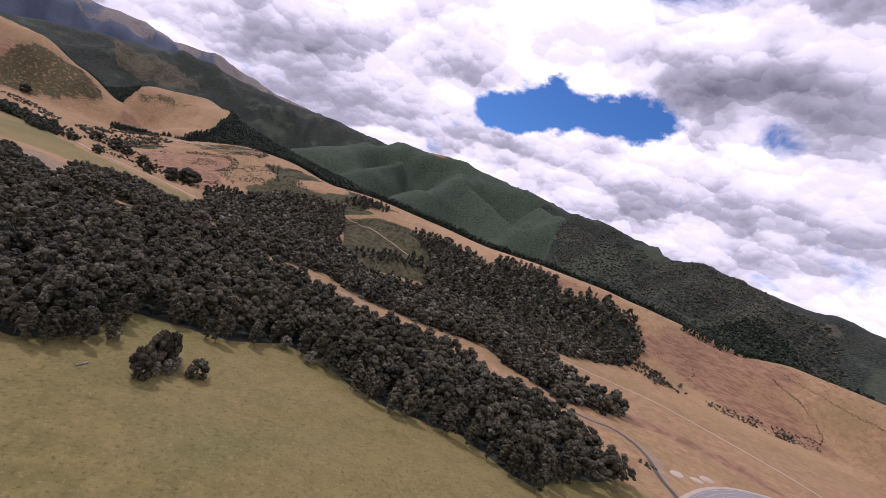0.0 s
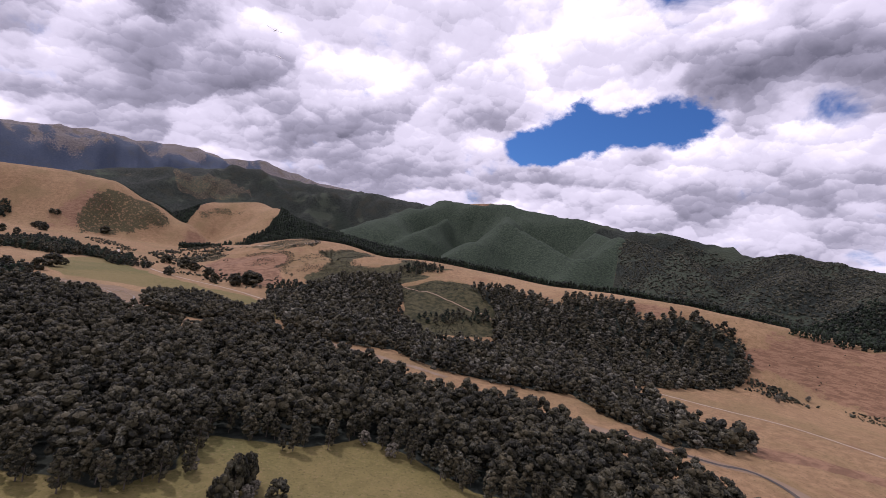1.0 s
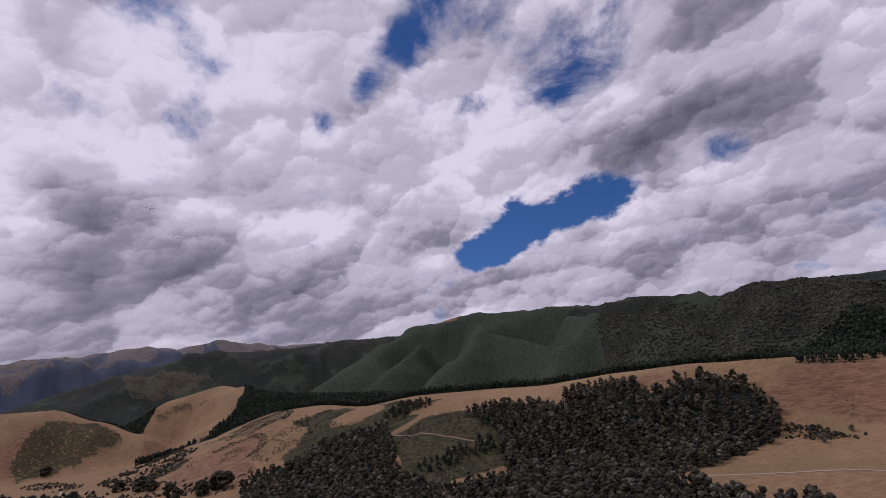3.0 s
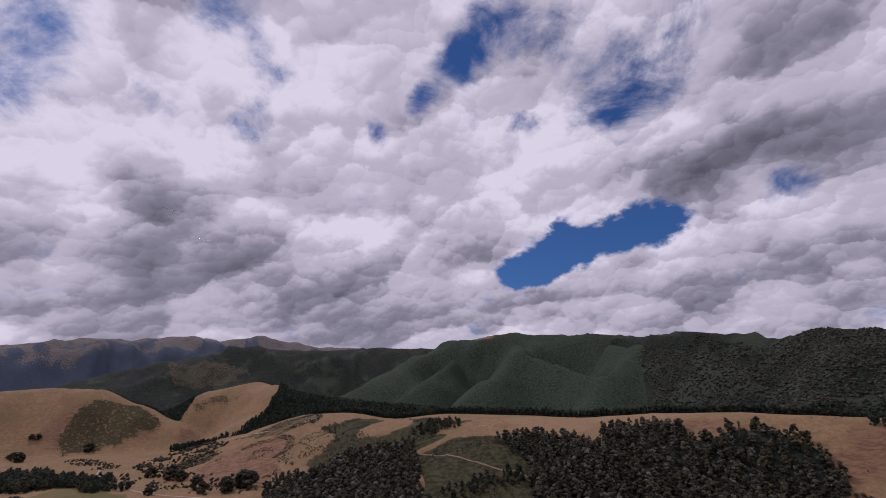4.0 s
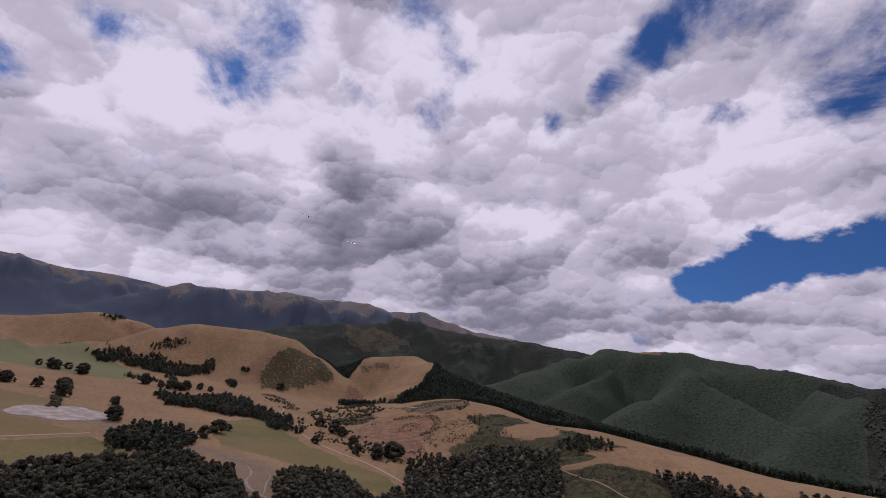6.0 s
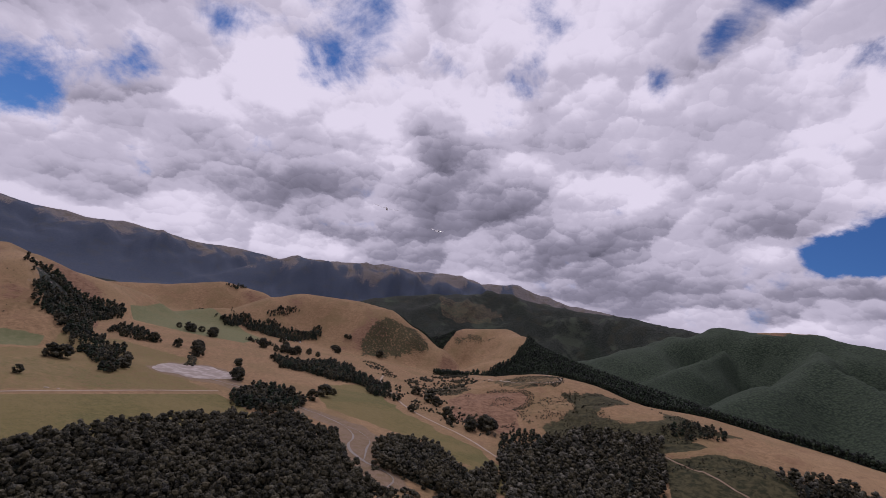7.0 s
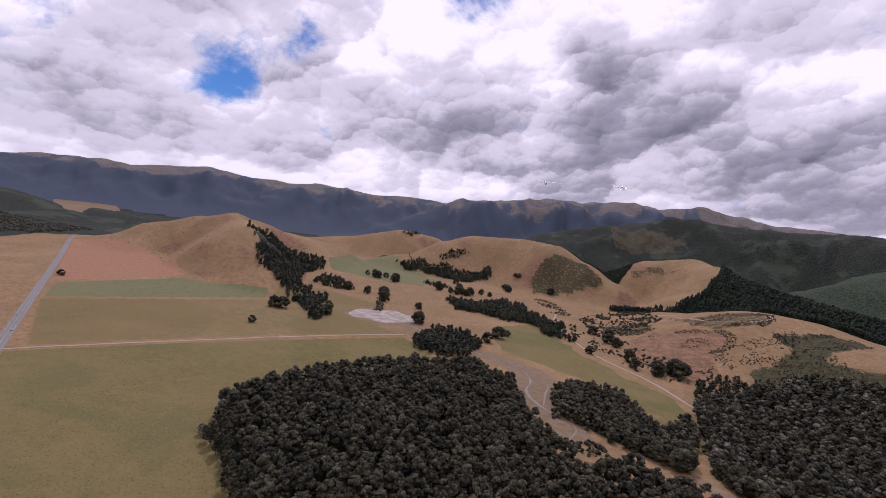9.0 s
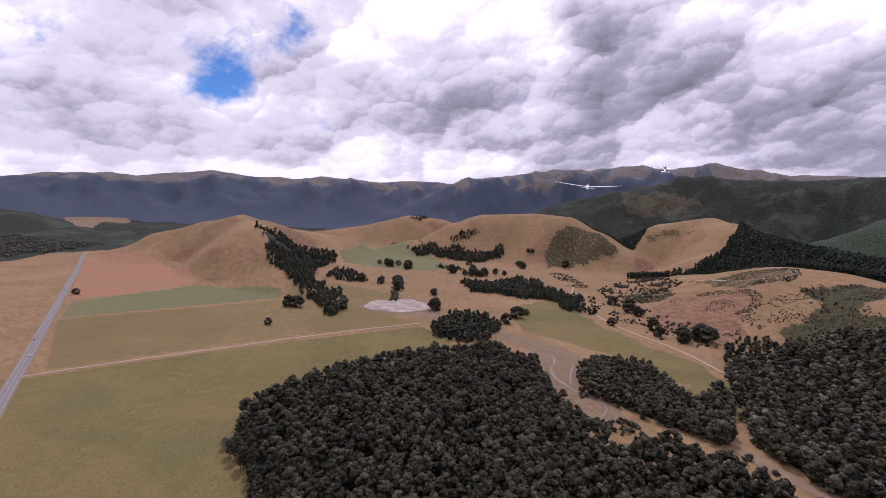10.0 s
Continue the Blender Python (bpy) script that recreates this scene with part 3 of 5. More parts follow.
zone("scrub_spur", "scrub", (-95, 1116), (-69, 1121), (-50, 1172), (25, 1204), (32, 1107), (-5, 1049), (72, 1104), (142, 1030), (189, 977), (122, 933), (101, 892), (73, 842), (-100, 850), (-95, 958), (-68, 999), (-60, 1060))
zone("scrub_ridge", "scrub", (74, 939), (178, 873), (222, 858), (251, 785), (239, 685), (112, 645), (67, 766))
zone("pasture", "grass", (-567, 175), (-549, 339), (-537, 414), (-497, 614), (-440, 600), (-330, 540), (-250, 380), (-120, 320), (50, 320), (170, 260), (235, 205), (300, 120), (500, 60), (500, -500), (-1000, -500))
zone("pasture_upper", "grass", (-576, 192), (-553, 419), (-512, 629), (-642, 627), (-764, 679), (-783, 614), (-792, 561), (-784, 534), (-807, 230))
zone("pasture_clumps", "grass", (-640, 560), (-560, 640), (-700, 760), (-900, 730), (-850, 600), (-780, 540))
zone("green_strip", "crop", (-811, 237), (-915, 267), (-989, 474), (-826, 568), (-791, 543), (-804, 368))
zone("red_paddock", "plough", (-943, 265), (-1522, 382), (-1373, 511), (-1161, 509), (-1020, 484), (-947, 333))
zone("green_field", "crop", (-1294, 1014), (-1626, 1485), (-1198, 1343), (-1025, 1274), (-928, 1092), (-1030, 1009), (-1191, 965))
zone("green_river", "meadow", (-515, 956), (-480, 998), (-400, 930), (-334, 862), (-273, 825), (-180, 775), (-108, 712), (-119, 689), (-162, 680), (-229, 715), (-300, 715), (-395, 730), (-460, 790))
zone("stream_bank", "grass", (-120, 690), (-60, 640), (-60, 600), (-110, 620), (-160, 650))
zone("pine_block", "pine", (-1500, 2840), (-1191, 3032), (-946, 3190), (-679, 3053), (-881, 2936), (-1113, 2800), (-1300, 2760))
zone("pine_slope", "pine", (180, 2200), (560, 2250), (800, 2500), (640, 2640), (470, 2720), (250, 2650))
zone("straw_tongue", "bare", (-10, 1020), (5, 1090), (37, 1146), (80, 1090), (90, 1010), (36, 985))
zone("straw_bench", "bare", (85, 870), (110, 895), (139, 905), (165, 930), (158, 880), (99, 862))
zone("straw_shelf", "bare", (151, 908), (208, 922), (276, 948), (298, 890), (249, 861), (221, 859), (186, 867), (150, 874))
zone("straw_clearing", "bare", (476, 745), (503, 748), (528, 728), (512, 702), (478, 708), (462, 729))
zone("nose_cliff", "cliff", (-1120, 650), (-1043, 622), (-971, 608), (-915, 612), (-960, 660), (-1030, 700), (-1110, 745), (-1150, 720))
zone("bank_scar", "rust", (322, 345), (376, 336), (412, 316), (436, 280), (430, 255), (412, 258), (398, 294), (368, 312), (326, 322))
zone("bare_slope", "rust", (553, 612), (620, 600), (680, 590), (690, 570), (640, 555), (600, 560), (545, 590))
zone("bare_patch", "rust", (-44, 200), (-34, 206), (-26, 202), (-30, 195), (-38, 194))
zone("gravel_pond", "stones", (-668, 625), (-690, 694), (-673, 748), (-638, 763), (-590, 742), (-540, 705), (-496, 690), (-496, 664), (-545, 655), (-590, 632), (-624, 615))
zone("gravel_river", "stones", (-549, 685), (-520, 705), (-405, 692), (-347, 692), (-305, 694), (-258, 660), (-222, 572), (-193, 568), (-160, 534), (-175, 508), (-228, 540), (-284, 588), (-328, 645), (-374, 655))
zone("plantation", "needles", (-338, 1905), (-330, 1850), (-352, 1760), (-420, 1640), (-420, 1560), (-300, 1480), (-120, 1345), (-50, 1285), (60, 1225), (175, 1160),
     (305, 1045), (405, 975), (520, 875), (590, 785), (640, 710), (740, 660), (788, 600), (818, 545), (882, 442), (970, 310), (1200, 500), (900, 1100), (500, 1500), (100, 1750), (-250, 1990))
zone("plantation_gully", "needles", (-880, 1815), (-750, 1805), (-665, 1785), (-655, 1860), (-650, 1960), (-690, 2090), (-950, 2300), (-1100, 2000))
zone("bare_top", "bare", (560, 2690), (640, 2640), (770, 2640), (850, 2660), (800, 2740), (700, 2770), (580, 2780))
zone("back_bush", "bush", (960, 2640), (1010, 2430), (1110, 2230), (1120, 1990), (1085, 1800), (1150, 1640), (1300, 1500), (1800, 1500), (2000, 2400), (1300, 2900))
zone("bush_plain", "bush", (-1640, 330), (-1500, 250), (-1350, 60), (-1350, -200), (-2600, -600), (-3400, 0), (-3300, 1400), (-2300, 1350), (-1800, 900), (-1720, 500))
zone("far_floor", "bush", (-2300, 1500), (-2200, 900), (-3300, 1300), (-3300, -600), (-4900, -800), (-4900, 4000), (-2500, 4900), (-900, 2600), (-1250, 2250), (-1750, 2150), (-2150, 1800))
zone("clearing", "stones", (-3557, 624), (-3500, 926), (-3441, 934), (-2527, 579), (-2488, 504))


def inside(corners, x, y):
    """Which points lie in a polygon."""
    odd = np.zeros(x.shape, bool)
    for (ax, ay), (bx, by) in zip(corners, np.roll(corners, -1, 0)):
        cross = (ay > y) != (by > y)
        odd ^= cross & (x < (bx - ax) * (y - ay) / (by - ay + 1e-9) + ax)
    return odd


def depth_in(corners, x, y):
    """Metres inside a polygon, negative outside."""
    far = along(np.vstack([corners, corners[:1]]), x, y)[0]
    return np.where(inside(corners, x, y), far, -far)


# ---- the ground: one sheet to the horizon ----
def mesh_of(name, verts, faces, mats=(), smooth=False):
    """A mesh from arrays of corners and of equal-sided faces."""
    me = bpy.data.meshes.new(name)
    verts, faces = np.asarray(verts, np.float32), np.asarray(faces, np.int32)
    count, sides = faces.shape
    me.vertices.add(len(verts))
    me.vertices.foreach_set("co", verts.ravel())
    me.loops.add(count * sides)
    me.loops.foreach_set("vertex_index", faces.ravel())
    me.polygons.add(count)
    me.polygons.foreach_set("loop_start", np.arange(0, count * sides, sides, dtype=np.int32))
    me.polygons.foreach_set("loop_total", np.full(count, sides, np.int32))
    me.polygons.foreach_set("use_smooth", np.full(count, smooth))
    me.update()
    me.validate()
    for m in mats:
        me.materials.append(m)
    return me


def grid_faces(rows, columns, closed):
    wrap = columns if closed else columns - 1
    a = (np.arange(rows - 1)[:, None] * columns + np.arange(wrap)[None]).ravel()
    right = (np.arange(rows - 1)[:, None] * columns + (np.arange(wrap)[None] + 1) % columns).ravel()
    return np.stack([a, right, right + columns, a + columns], 1)


CENTRE = (0.0, 50.0)
bearings = np.radians(np.r_[np.arange(-62, 98, 0.25), np.arange(98, 298, 2.5)])  # to the left of +y; fine where the valley lies
reach = np.r_[0.02, np.geomspace(4, 110, 14), np.geomspace(112, 4930, 300)]
gx = CENTRE[0] - reach[:, None] * np.sin(bearings)[None]
gy = CENTRE[1] + reach[:, None] * np.cos(bearings)[None]
gz, owner, share = height(gx, gy, True)

layers = {k: np.zeros(gx.shape) for k in ("grass", "crop", "plough", "stones", "scrub", "pine", "bush", "scree", "beech", "rust", "needles")}
for number, (_, _, _, _, cover) in enumerate(RIDGES):
    mine = owner == number
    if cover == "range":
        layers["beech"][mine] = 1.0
        chutes = fbm(np.arctan2(gx, gy) * 4300 + 90 * fbm(gx, gy, 260, 3, 33), np.hypot(gx, gy) / 2.6, 150, 4, 31, True)
        ragged = share - 0.8 * np.clip((290 - gz) / 170, 0, 1) + 0.30 * chutes + 0.16 * fbm(gx, gy, 300, 3, 37)
        layers["scree"][mine] = np.clip((ragged[mine] - 0.94) / 0.6 + 0.5, 0, 1)
    elif cover:
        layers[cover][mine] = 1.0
steep = np.hypot((height(gx + 6, gy) - height(gx - 6, gy)) / 12, (height(gx, gy + 6) - height(gx, gy - 6)) / 12)
layers["rust"] = np.clip((steep - 0.12) / 0.35, 0, 1) * np.clip(np.where(gx > 450, 0.50, 0.24) + 0.8 * fbm(gx, gy, 110, 4, 41), 0, 1)
CLUMPS = {"forest_tip": 30.0, "bush_nose": 12.0, "bush_mid": 44.0, "bush_clumps": 30.0, "hedge": 40.0}  # how ragged their edges are
THIN = {"scrub_face": 0.57, "scrub_knoll": 0.50, "scrub_loop": 0.52, "scrub_loop_low": 0.55, "scrub_diagonal": 0.40, "scrub_spur": 0.66, "pasture_upper": 0.52, "pasture_clumps": 0.52, "pine_block": 0.46}  # patchy cover
for zone_name, (cover, corners) in ZONES.items():
    lo, hi = corners.min(0) - 40, corners.max(0) + 40
    m = (gx > lo[0]) & (gx < hi[0]) & (gy > lo[1]) & (gy < hi[1])
    if m.any():
        deep = depth_in(corners, gx[m], gy[m])
        if cover in ("scrub", "bush", "stones", "rust", "meadow"):
            if zone_name in CLUMPS:
                deep = deep + CLUMPS[zone_name] * fbm(gx[m], gy[m], 70 if CLUMPS[zone_name] > 15 else 32, 4, 57) - 12
            else:
                deep = deep + {"scrub": 26, "bush": 7, "stones": 7, "rust": 9, "meadow": 16}[cover] * fbm(gx[m], gy[m], 70 if cover == "scrub" else 32, 4, 57)
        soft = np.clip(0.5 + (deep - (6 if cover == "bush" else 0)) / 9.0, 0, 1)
        if cover == "cliff":
            layers["scree"][m] = np.maximum(layers["scree"][m], 0.40 * soft)
            continue
        if cover == "bare":
            soft = np.clip(0.5 + (deep + 16 * fbm(gx[m], gy[m], 60, 4, 43)) / 14.0, 0, 1)
            if zone_name == "bare_top":
                soft = soft * 0.55
            for k in ("pine", "bush", "scrub"):
                layers[k][m] *= 1 - soft
            continue
        soft = soft * THIN.get(zone_name, 1.0)
        if cover in ("pine", "needles"):
            layers["bush"][m] *= 1 - soft
        k = "grass" if cover == "meadow" else cover
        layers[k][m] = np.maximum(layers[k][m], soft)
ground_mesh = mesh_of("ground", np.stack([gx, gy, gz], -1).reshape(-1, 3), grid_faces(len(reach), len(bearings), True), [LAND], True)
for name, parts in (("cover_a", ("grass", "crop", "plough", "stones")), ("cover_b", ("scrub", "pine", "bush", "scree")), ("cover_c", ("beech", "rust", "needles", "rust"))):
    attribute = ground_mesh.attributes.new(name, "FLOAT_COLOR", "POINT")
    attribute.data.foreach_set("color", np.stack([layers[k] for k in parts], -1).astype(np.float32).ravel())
ground = tagged(new("ground", ground_mesh), "dry farmland valley with bush and hills", "ground", kind="structure")


# ---- ribbons: roads, tracks and water ----
def ribbon(points, wide, lift, stretch=6.0, wobble=0.0, seed=0):
    """A strip that lies on the ground along a smoothed line."""
    p = np.array(points, float)
    for _ in range(3):
        p = np.vstack([p[:1], np.stack([0.75 * p[:-1] + 0.25 * p[1:], 0.25 * p[:-1] + 0.75 * p[1:]], 1).reshape(-1, 2), p[-1:]])
    run = np.r_[0, np.cumsum(np.hypot(*np.diff(p, axis=0).T))]
    s = np.linspace(0, run[-1], max(3, int(run[-1] / stretch)))
    line = np.stack([np.interp(s, run, p[:, 0]), np.interp(s, run, p[:, 1])], 1)
    t = np.gradient(line, axis=0)
    side = np.stack([-t[:, 1], t[:, 0]], 1) / np.hypot(t[:, 0], t[:, 1])[:, None]
    half = wide / 2 * (1 + wobble * (vnoise(s / 22, s * 0, seed) * 2 - 1))
    rows = []
    for k in (-1.0, -0.5, 0.0, 0.5, 1.0):
        q = line + side * (half * k)[:, None]
        rows.append(np.c_[q, height(q[:, 0], q[:, 1]) + lift])
    verts = np.stack(rows, 1).reshape(-1, 3)
    return verts, grid_faces(len(line), 5, False), line, side


def strip(name, points, wide, mat, label, category, lift=0.25, wobble=0.0, seed=0):
    verts, faces, _, _ = ribbon(points, wide, lift, 6.0, wobble, seed)
    ob = new(name, mesh_of(name, verts, faces, [mat], True))
    return tagged(ob, label, category, kind="structure")

HIGHWAY = [(-330, 120), (-430, 143), (-557, 171), (-686, 199), (-904, 246), (-1150, 300), (-1400, 352), (-1640, 404)]
strip("road_1", HIGHWAY, 11.6, RIVER_BED, "pale gravel verge of the country highway", "road", 0.2)
strip("road_2", HIGHWAY, 9.0, ASPHALT, "worn grey two-lane country highway", "road", 0.3)
strip("road_3", [(-574, 176), (-568, 247), (-557, 342), (-549, 420), (-535, 514), (-512, 629)], 3.2, GRAVEL_ROAD, "pale gravel farm lane across the pasture", "road")
strip("road_4", [(-101, 730), (-131, 757), (-200, 822), (-297, 868), (-360, 924), (-413, 989), (-505, 1098), (-562, 1223)], 4.5, GRAVEL_ROAD, "pale gravel track along the valley", "road")
strip("road_5", [(-83, 551), (-31, 522), (52, 476), (98, 440)], 11.0, RIVER_BED, "stony track between the forest strips", "road", 0.25, 0.4)
strip("road_6", [(338, 493), (390, 449), (455, 412), (479, 352), (498, 305), (505, 268), (516, 190)], 3.5, GRAVEL_ROAD, "pale farm track through the dry paddock", "road")
strip("road_7", [(-394, 1175), (-335, 1291), (-203, 1176), (-140, 1161), (-111, 1193), (-121, 1266), (-202, 1328), (-362, 1380)], 5.0, GRAVEL_ROAD, "tan farm track looping up the hill", "road")
strip("river", [(-575, 674), (-545, 680), (-504, 688), (-405, 678), (-356, 677), (-309, 659), (-281, 631), (-268, 588), (-228, 562), (-201, 558), (-179, 546), (-175, 513)], 2.3, WATER, "shallow braided stream in a stony bed", "river", 0.3, 0.95, 3)
strip("river_braid", [(-330, 668), (-296, 664), (-262, 640), (-250, 606), (-236, 580), (-228, 562)], 1.7, WATER, "narrow side channel of the stony stream", "river", 0.28, 0.95, 6)


def lake(name, x, y, wide, deep, mat, label):
    """A still sheet of water with an uneven shore."""
    a = np.linspace(0, math.tau, 72, endpoint=False)
    shore = 1 + 0.16 * (vnoise(2.2 + 2.2 * np.cos(a), 2.2 + 2.2 * np.sin(a), 5) * 2 - 1)
    rings = [np.stack([x + wide / 2 * k * shore * np.cos(a), y + deep / 2 * k * shore * np.sin(a)], -1) for k in (0.02, 0.35, 0.65, 0.85, 1.0)]
    p = np.vstack(rings)
    ob = new(name, mesh_of(name, np.c_[p, height(p[:, 0], p[:, 1]) + 0.3], grid_faces(5, 72, True), [mat], True))
    return tagged(ob, label, "pond", kind="structure")


lake("pond", -627, 688, 104, 120, POND, "pale shallow pond with a silty shore")
strip("road_13", [(266, 840), (296, 813), (322, 772), (364, 741)], 3.0, GRAVEL_ROAD, "pale farm track between the bush and the straw", "road", 0.3)
strip("road_12", [(60, 880), (89, 862), (120, 832), (154, 800), (190, 762), (226, 726)], 3.0, RIVER_BED, "pale farm track round the wooded spur", "road", 0.3)
BEND = [(255, 190), (300, 215), (345, 232), (395, 236), (450, 222), (510, 180), (560, 120)]
strip("road_8", BEND, 15.0, GRAVEL_ROAD, "pale gravel verge round the road bend", "road", 0.15)
strip("road_9", BEND, 9.5, ASPHALT, "grey sealed road round the bend", "road", 0.3)
strip("road_11", [(190, 352), (235, 318), (266, 300), (292, 290), (300, 272), (290, 248), (277, 226)], 10.0, RIVER_BED, "bare earth verge beside the narrow lane", "road", 0.12, 0.5, 5)
strip("road_10", [(215, 345), (262, 297), (287, 296), (294, 275), (287, 251), (273, 228), (268, 205), (258, 191)], 3.6, TRACK_DARK, "narrow grey lane beside the forest", "road", 0.25)


def road_line(points, offset, wide, label):
    """A painted line along a road, to one side of its middle."""
    _, _, line, side = ribbon(points, 1.0, 0.0)
    q = line + side * offset
    verts = np.concatenate([np.c_[q + side * k, height((q + side * k)[:, 0], (q + side * k)[:, 1]) + 0.36] for k in (-wide / 2, wide / 2)])
    n = len(line)
    faces = np.stack([np.arange(n - 1), np.arange(1, n), np.arange(1, n) + n, np.arange(n - 1) + n], 1)
    return tagged(new("trim", mesh_of("trim", verts, faces, [LINE_PAINT])), label, "road marking", kind="structure")


for course in (HIGHWAY, BEND):
    for offset in (-3.4, 0.0, 3.4):
        road_line(course, offset, 0.12, "worn white painted line on the sealed road")


# ---- trees ----
GOLD = (1 + 5**0.5) / 2
LUMP = np.array([(-1, GOLD, 0), (1, GOLD, 0), (-1, -GOLD, 0), (1, -GOLD, 0), (0, -1, GOLD), (0, 1, GOLD), (0, -1, -GOLD), (0, 1, -GOLD), (GOLD, 0, -1), (GOLD, 0, 1), (-GOLD, 0, -1), (-GOLD, 0, 1)], float) / math.hypot(1, GOLD)
LUMP_FACES = np.array([(a, b, c) for a, b, c in itertools.combinations(range(12), 3)
                       if max(np.linalg.norm(LUMP[a] - LUMP[b]), np.linalg.norm(LUMP[b] - LUMP[c]), np.linalg.norm(LUMP[a] - LUMP[c])) < 1.2])
LUMP_FACES = np.array([f if np.dot(np.cross(LUMP[f[1]] - LUMP[f[0]], LUMP[f[2]] - LUMP[f[0]]), LUMP[f[0]]) > 0 else f[::-1] for f in LUMP_FACES])
rng = np.random.default_rng(7)


def crown_form(clumps, wide, base, top, clump_size, domed=0.6, squash=0.75, sprays=12, spray=0.34):
    """Corners and faces of an uneven crown: clumps of leaf sprays round a dark heart."""
    verts, faces, count = [], [], 0
    for n in range(clumps):
        u = (n + rng.uniform(0.1, 0.9)) / clumps
        z = base + (top - base) * u**0.75
        grow = math.sqrt(max(0.05, 1 - (max(0.0, u - 0.25) / 0.75) ** 2)) if domed >= 0.5 else max(0.06, 1 - u)
        if u < 0.25:
            grow *= 0.65 + 1.4 * u
        r, a = wide * grow * math.sqrt(rng.uniform(0.15, 1.0)), rng.uniform(0, math.tau) if domed >= 0.5 else n * 2.4
        size = clump_size * rng.uniform(0.7, 1.35)
        middle = np.array((r * math.cos(a), r * math.sin(a), z - size * squash))
        verts.append(LUMP * rng.uniform(0.78, 1.08, (12, 1)) * size * (1, 1, squash) + middle)
        faces.append(LUMP_FACES + count)
        count += 12
        out = rng.normal(0, 1, (sprays, 3)) + (0, 0, 0.35)
        out /= np.linalg.norm(out, axis=1)[:, None]
        heart = middle + out * rng.uniform(0.82, 1.06, (sprays, 1)) * size * (1, 1, squash)
        facing = out + rng.normal(0, 0.42, (sprays, 3)) + (0, 0, 0.3)
        facing /= np.linalg.norm(facing, axis=1)[:, None]
        across = np.cross(facing, rng.normal(0, 1, (sprays, 3)))
        across /= np.linalg.norm(across, axis=1)[:, None]
        down = np.cross(facing, across)
        leaf = clump_size * spray * rng.uniform(0.7, 1.4, (sprays, 1))
        tips = [heart + leaf * (across * math.cos(k) + down * math.sin(k)) * rng.uniform(0.7, 1.3, (sprays, 1)) for k in (0.0, 2.1, 4.2)]
        verts.append(np.stack(tips, 1).reshape(-1, 3))
        faces.append(np.arange(sprays * 3).reshape(-1, 3) + count)
        count += sprays * 3
    return np.vstack(verts), np.vstack(faces)


BEECH_NEAR = [crown_form(12, 3.9, 8.0, 18.5, 2.05, sprays=17) for _ in range(8)]
BEECH_FAR = [crown_form(9, 4.0, 2.5, 16.0, 2.6, sprays=13) for _ in range(8)]
SHRUB = [crown_form(3, 1.2, 0.2, 2.4, 1.15, sprays=6) for _ in range(6)]
PINE = [crown_form(5, 2.2, 2.5, 15.5, 2.2, 0.0, 1.1, sprays=8) for _ in range(6)]
CONE_FAR = [crown_form(3, 2.9, 1.0, 11.0, 3.1, 0.0, 1.1, sprays=5) for _ in range(5)]
CANOPY_FAR = [crown_form(3, 3.6, 1.0, 8.0, 3.9, sprays=8) for _ in range(6)]


def sown(corners, gap_m, seed, inset=0.0, ragged=7.0):
    """Uneven planting places inside a polygon."""
    r = np.random.default_rng(seed)
    lo, hi = corners.min(0), corners.max(0)
    nx, ny = int((hi[0] - lo[0]) / gap_m) + 1, int((hi[1] - lo[1]) / gap_m) + 1
    x = lo[0] + (np.arange(nx)[:, None] + r.uniform(-0.1, 1.1, (nx, ny))) * gap_m
    y = lo[1] + (np.arange(ny)[None] + r.uniform(-0.1, 1.1, (nx, ny))) * gap_m
    x, y = x.ravel(), y.ravel()
    ok = depth_in(corners, x, y) + ragged * fbm(x, y, 70 if ragged > 15 else 32, 4, 57) > inset
    return np.stack([x[ok], y[ok]], 1)


def wood(name, places, forms, low, high, mats, label, category, seed, lift=-0.3):
    """A stand of trees too many to count, as one mesh."""
    r = np.random.default_rng(seed)
    z = height(places[:, 0], places[:, 1]) + lift
    verts, faces, slots, base = [], [], [], 0
    patch = fbm(places[:, 0], places[:, 1], 45, 3, seed)
    for n, (x, y) in enumerate(places):
        v, f = forms[r.integers(len(forms))]
        a, k = r.uniform(0, math.tau), r.uniform(low, high) * (1 + 0.14 * patch[n])
        c, s = math.cos(a) * k, math.sin(a) * k
        verts.append(np.stack([v[:, 0] * c - v[:, 1] * s + x, v[:, 0] * s + v[:, 1] * c + y, v[:, 2] * k * r.uniform(0.85, 1.15) + z[n]], 1))
        faces.append(f + base)
        slots.append(np.full(len(f), min(len(mats) - 1, int(np.searchsorted((0.55, 0.82), r.random()))), np.int32))
        base += len(v)
    me = mesh_of(name, np.vstack(verts), np.vstack(faces), mats)
    me.polygons.foreach_set("material_index", np.concatenate(slots))
    return tagged(new(name, me), label, category, kind="stuff")


def open_ground(places):
    """Those places that lie in no clearing and off the bare rock."""
    blocked = [depth_in(corners, places[:, 0], places[:, 1]) > 0 for cover, corners in ZONES.values() if cover == "bare"]
    cliff = (depth_in(ZONES["nose_cliff"][1], places[:, 0], places[:, 1]) > 0) & (fbm(places[:, 0], places[:, 1], 40, 3, 59) > 0.05)
    return places[~np.any(blocked, 0) & ~cliff]


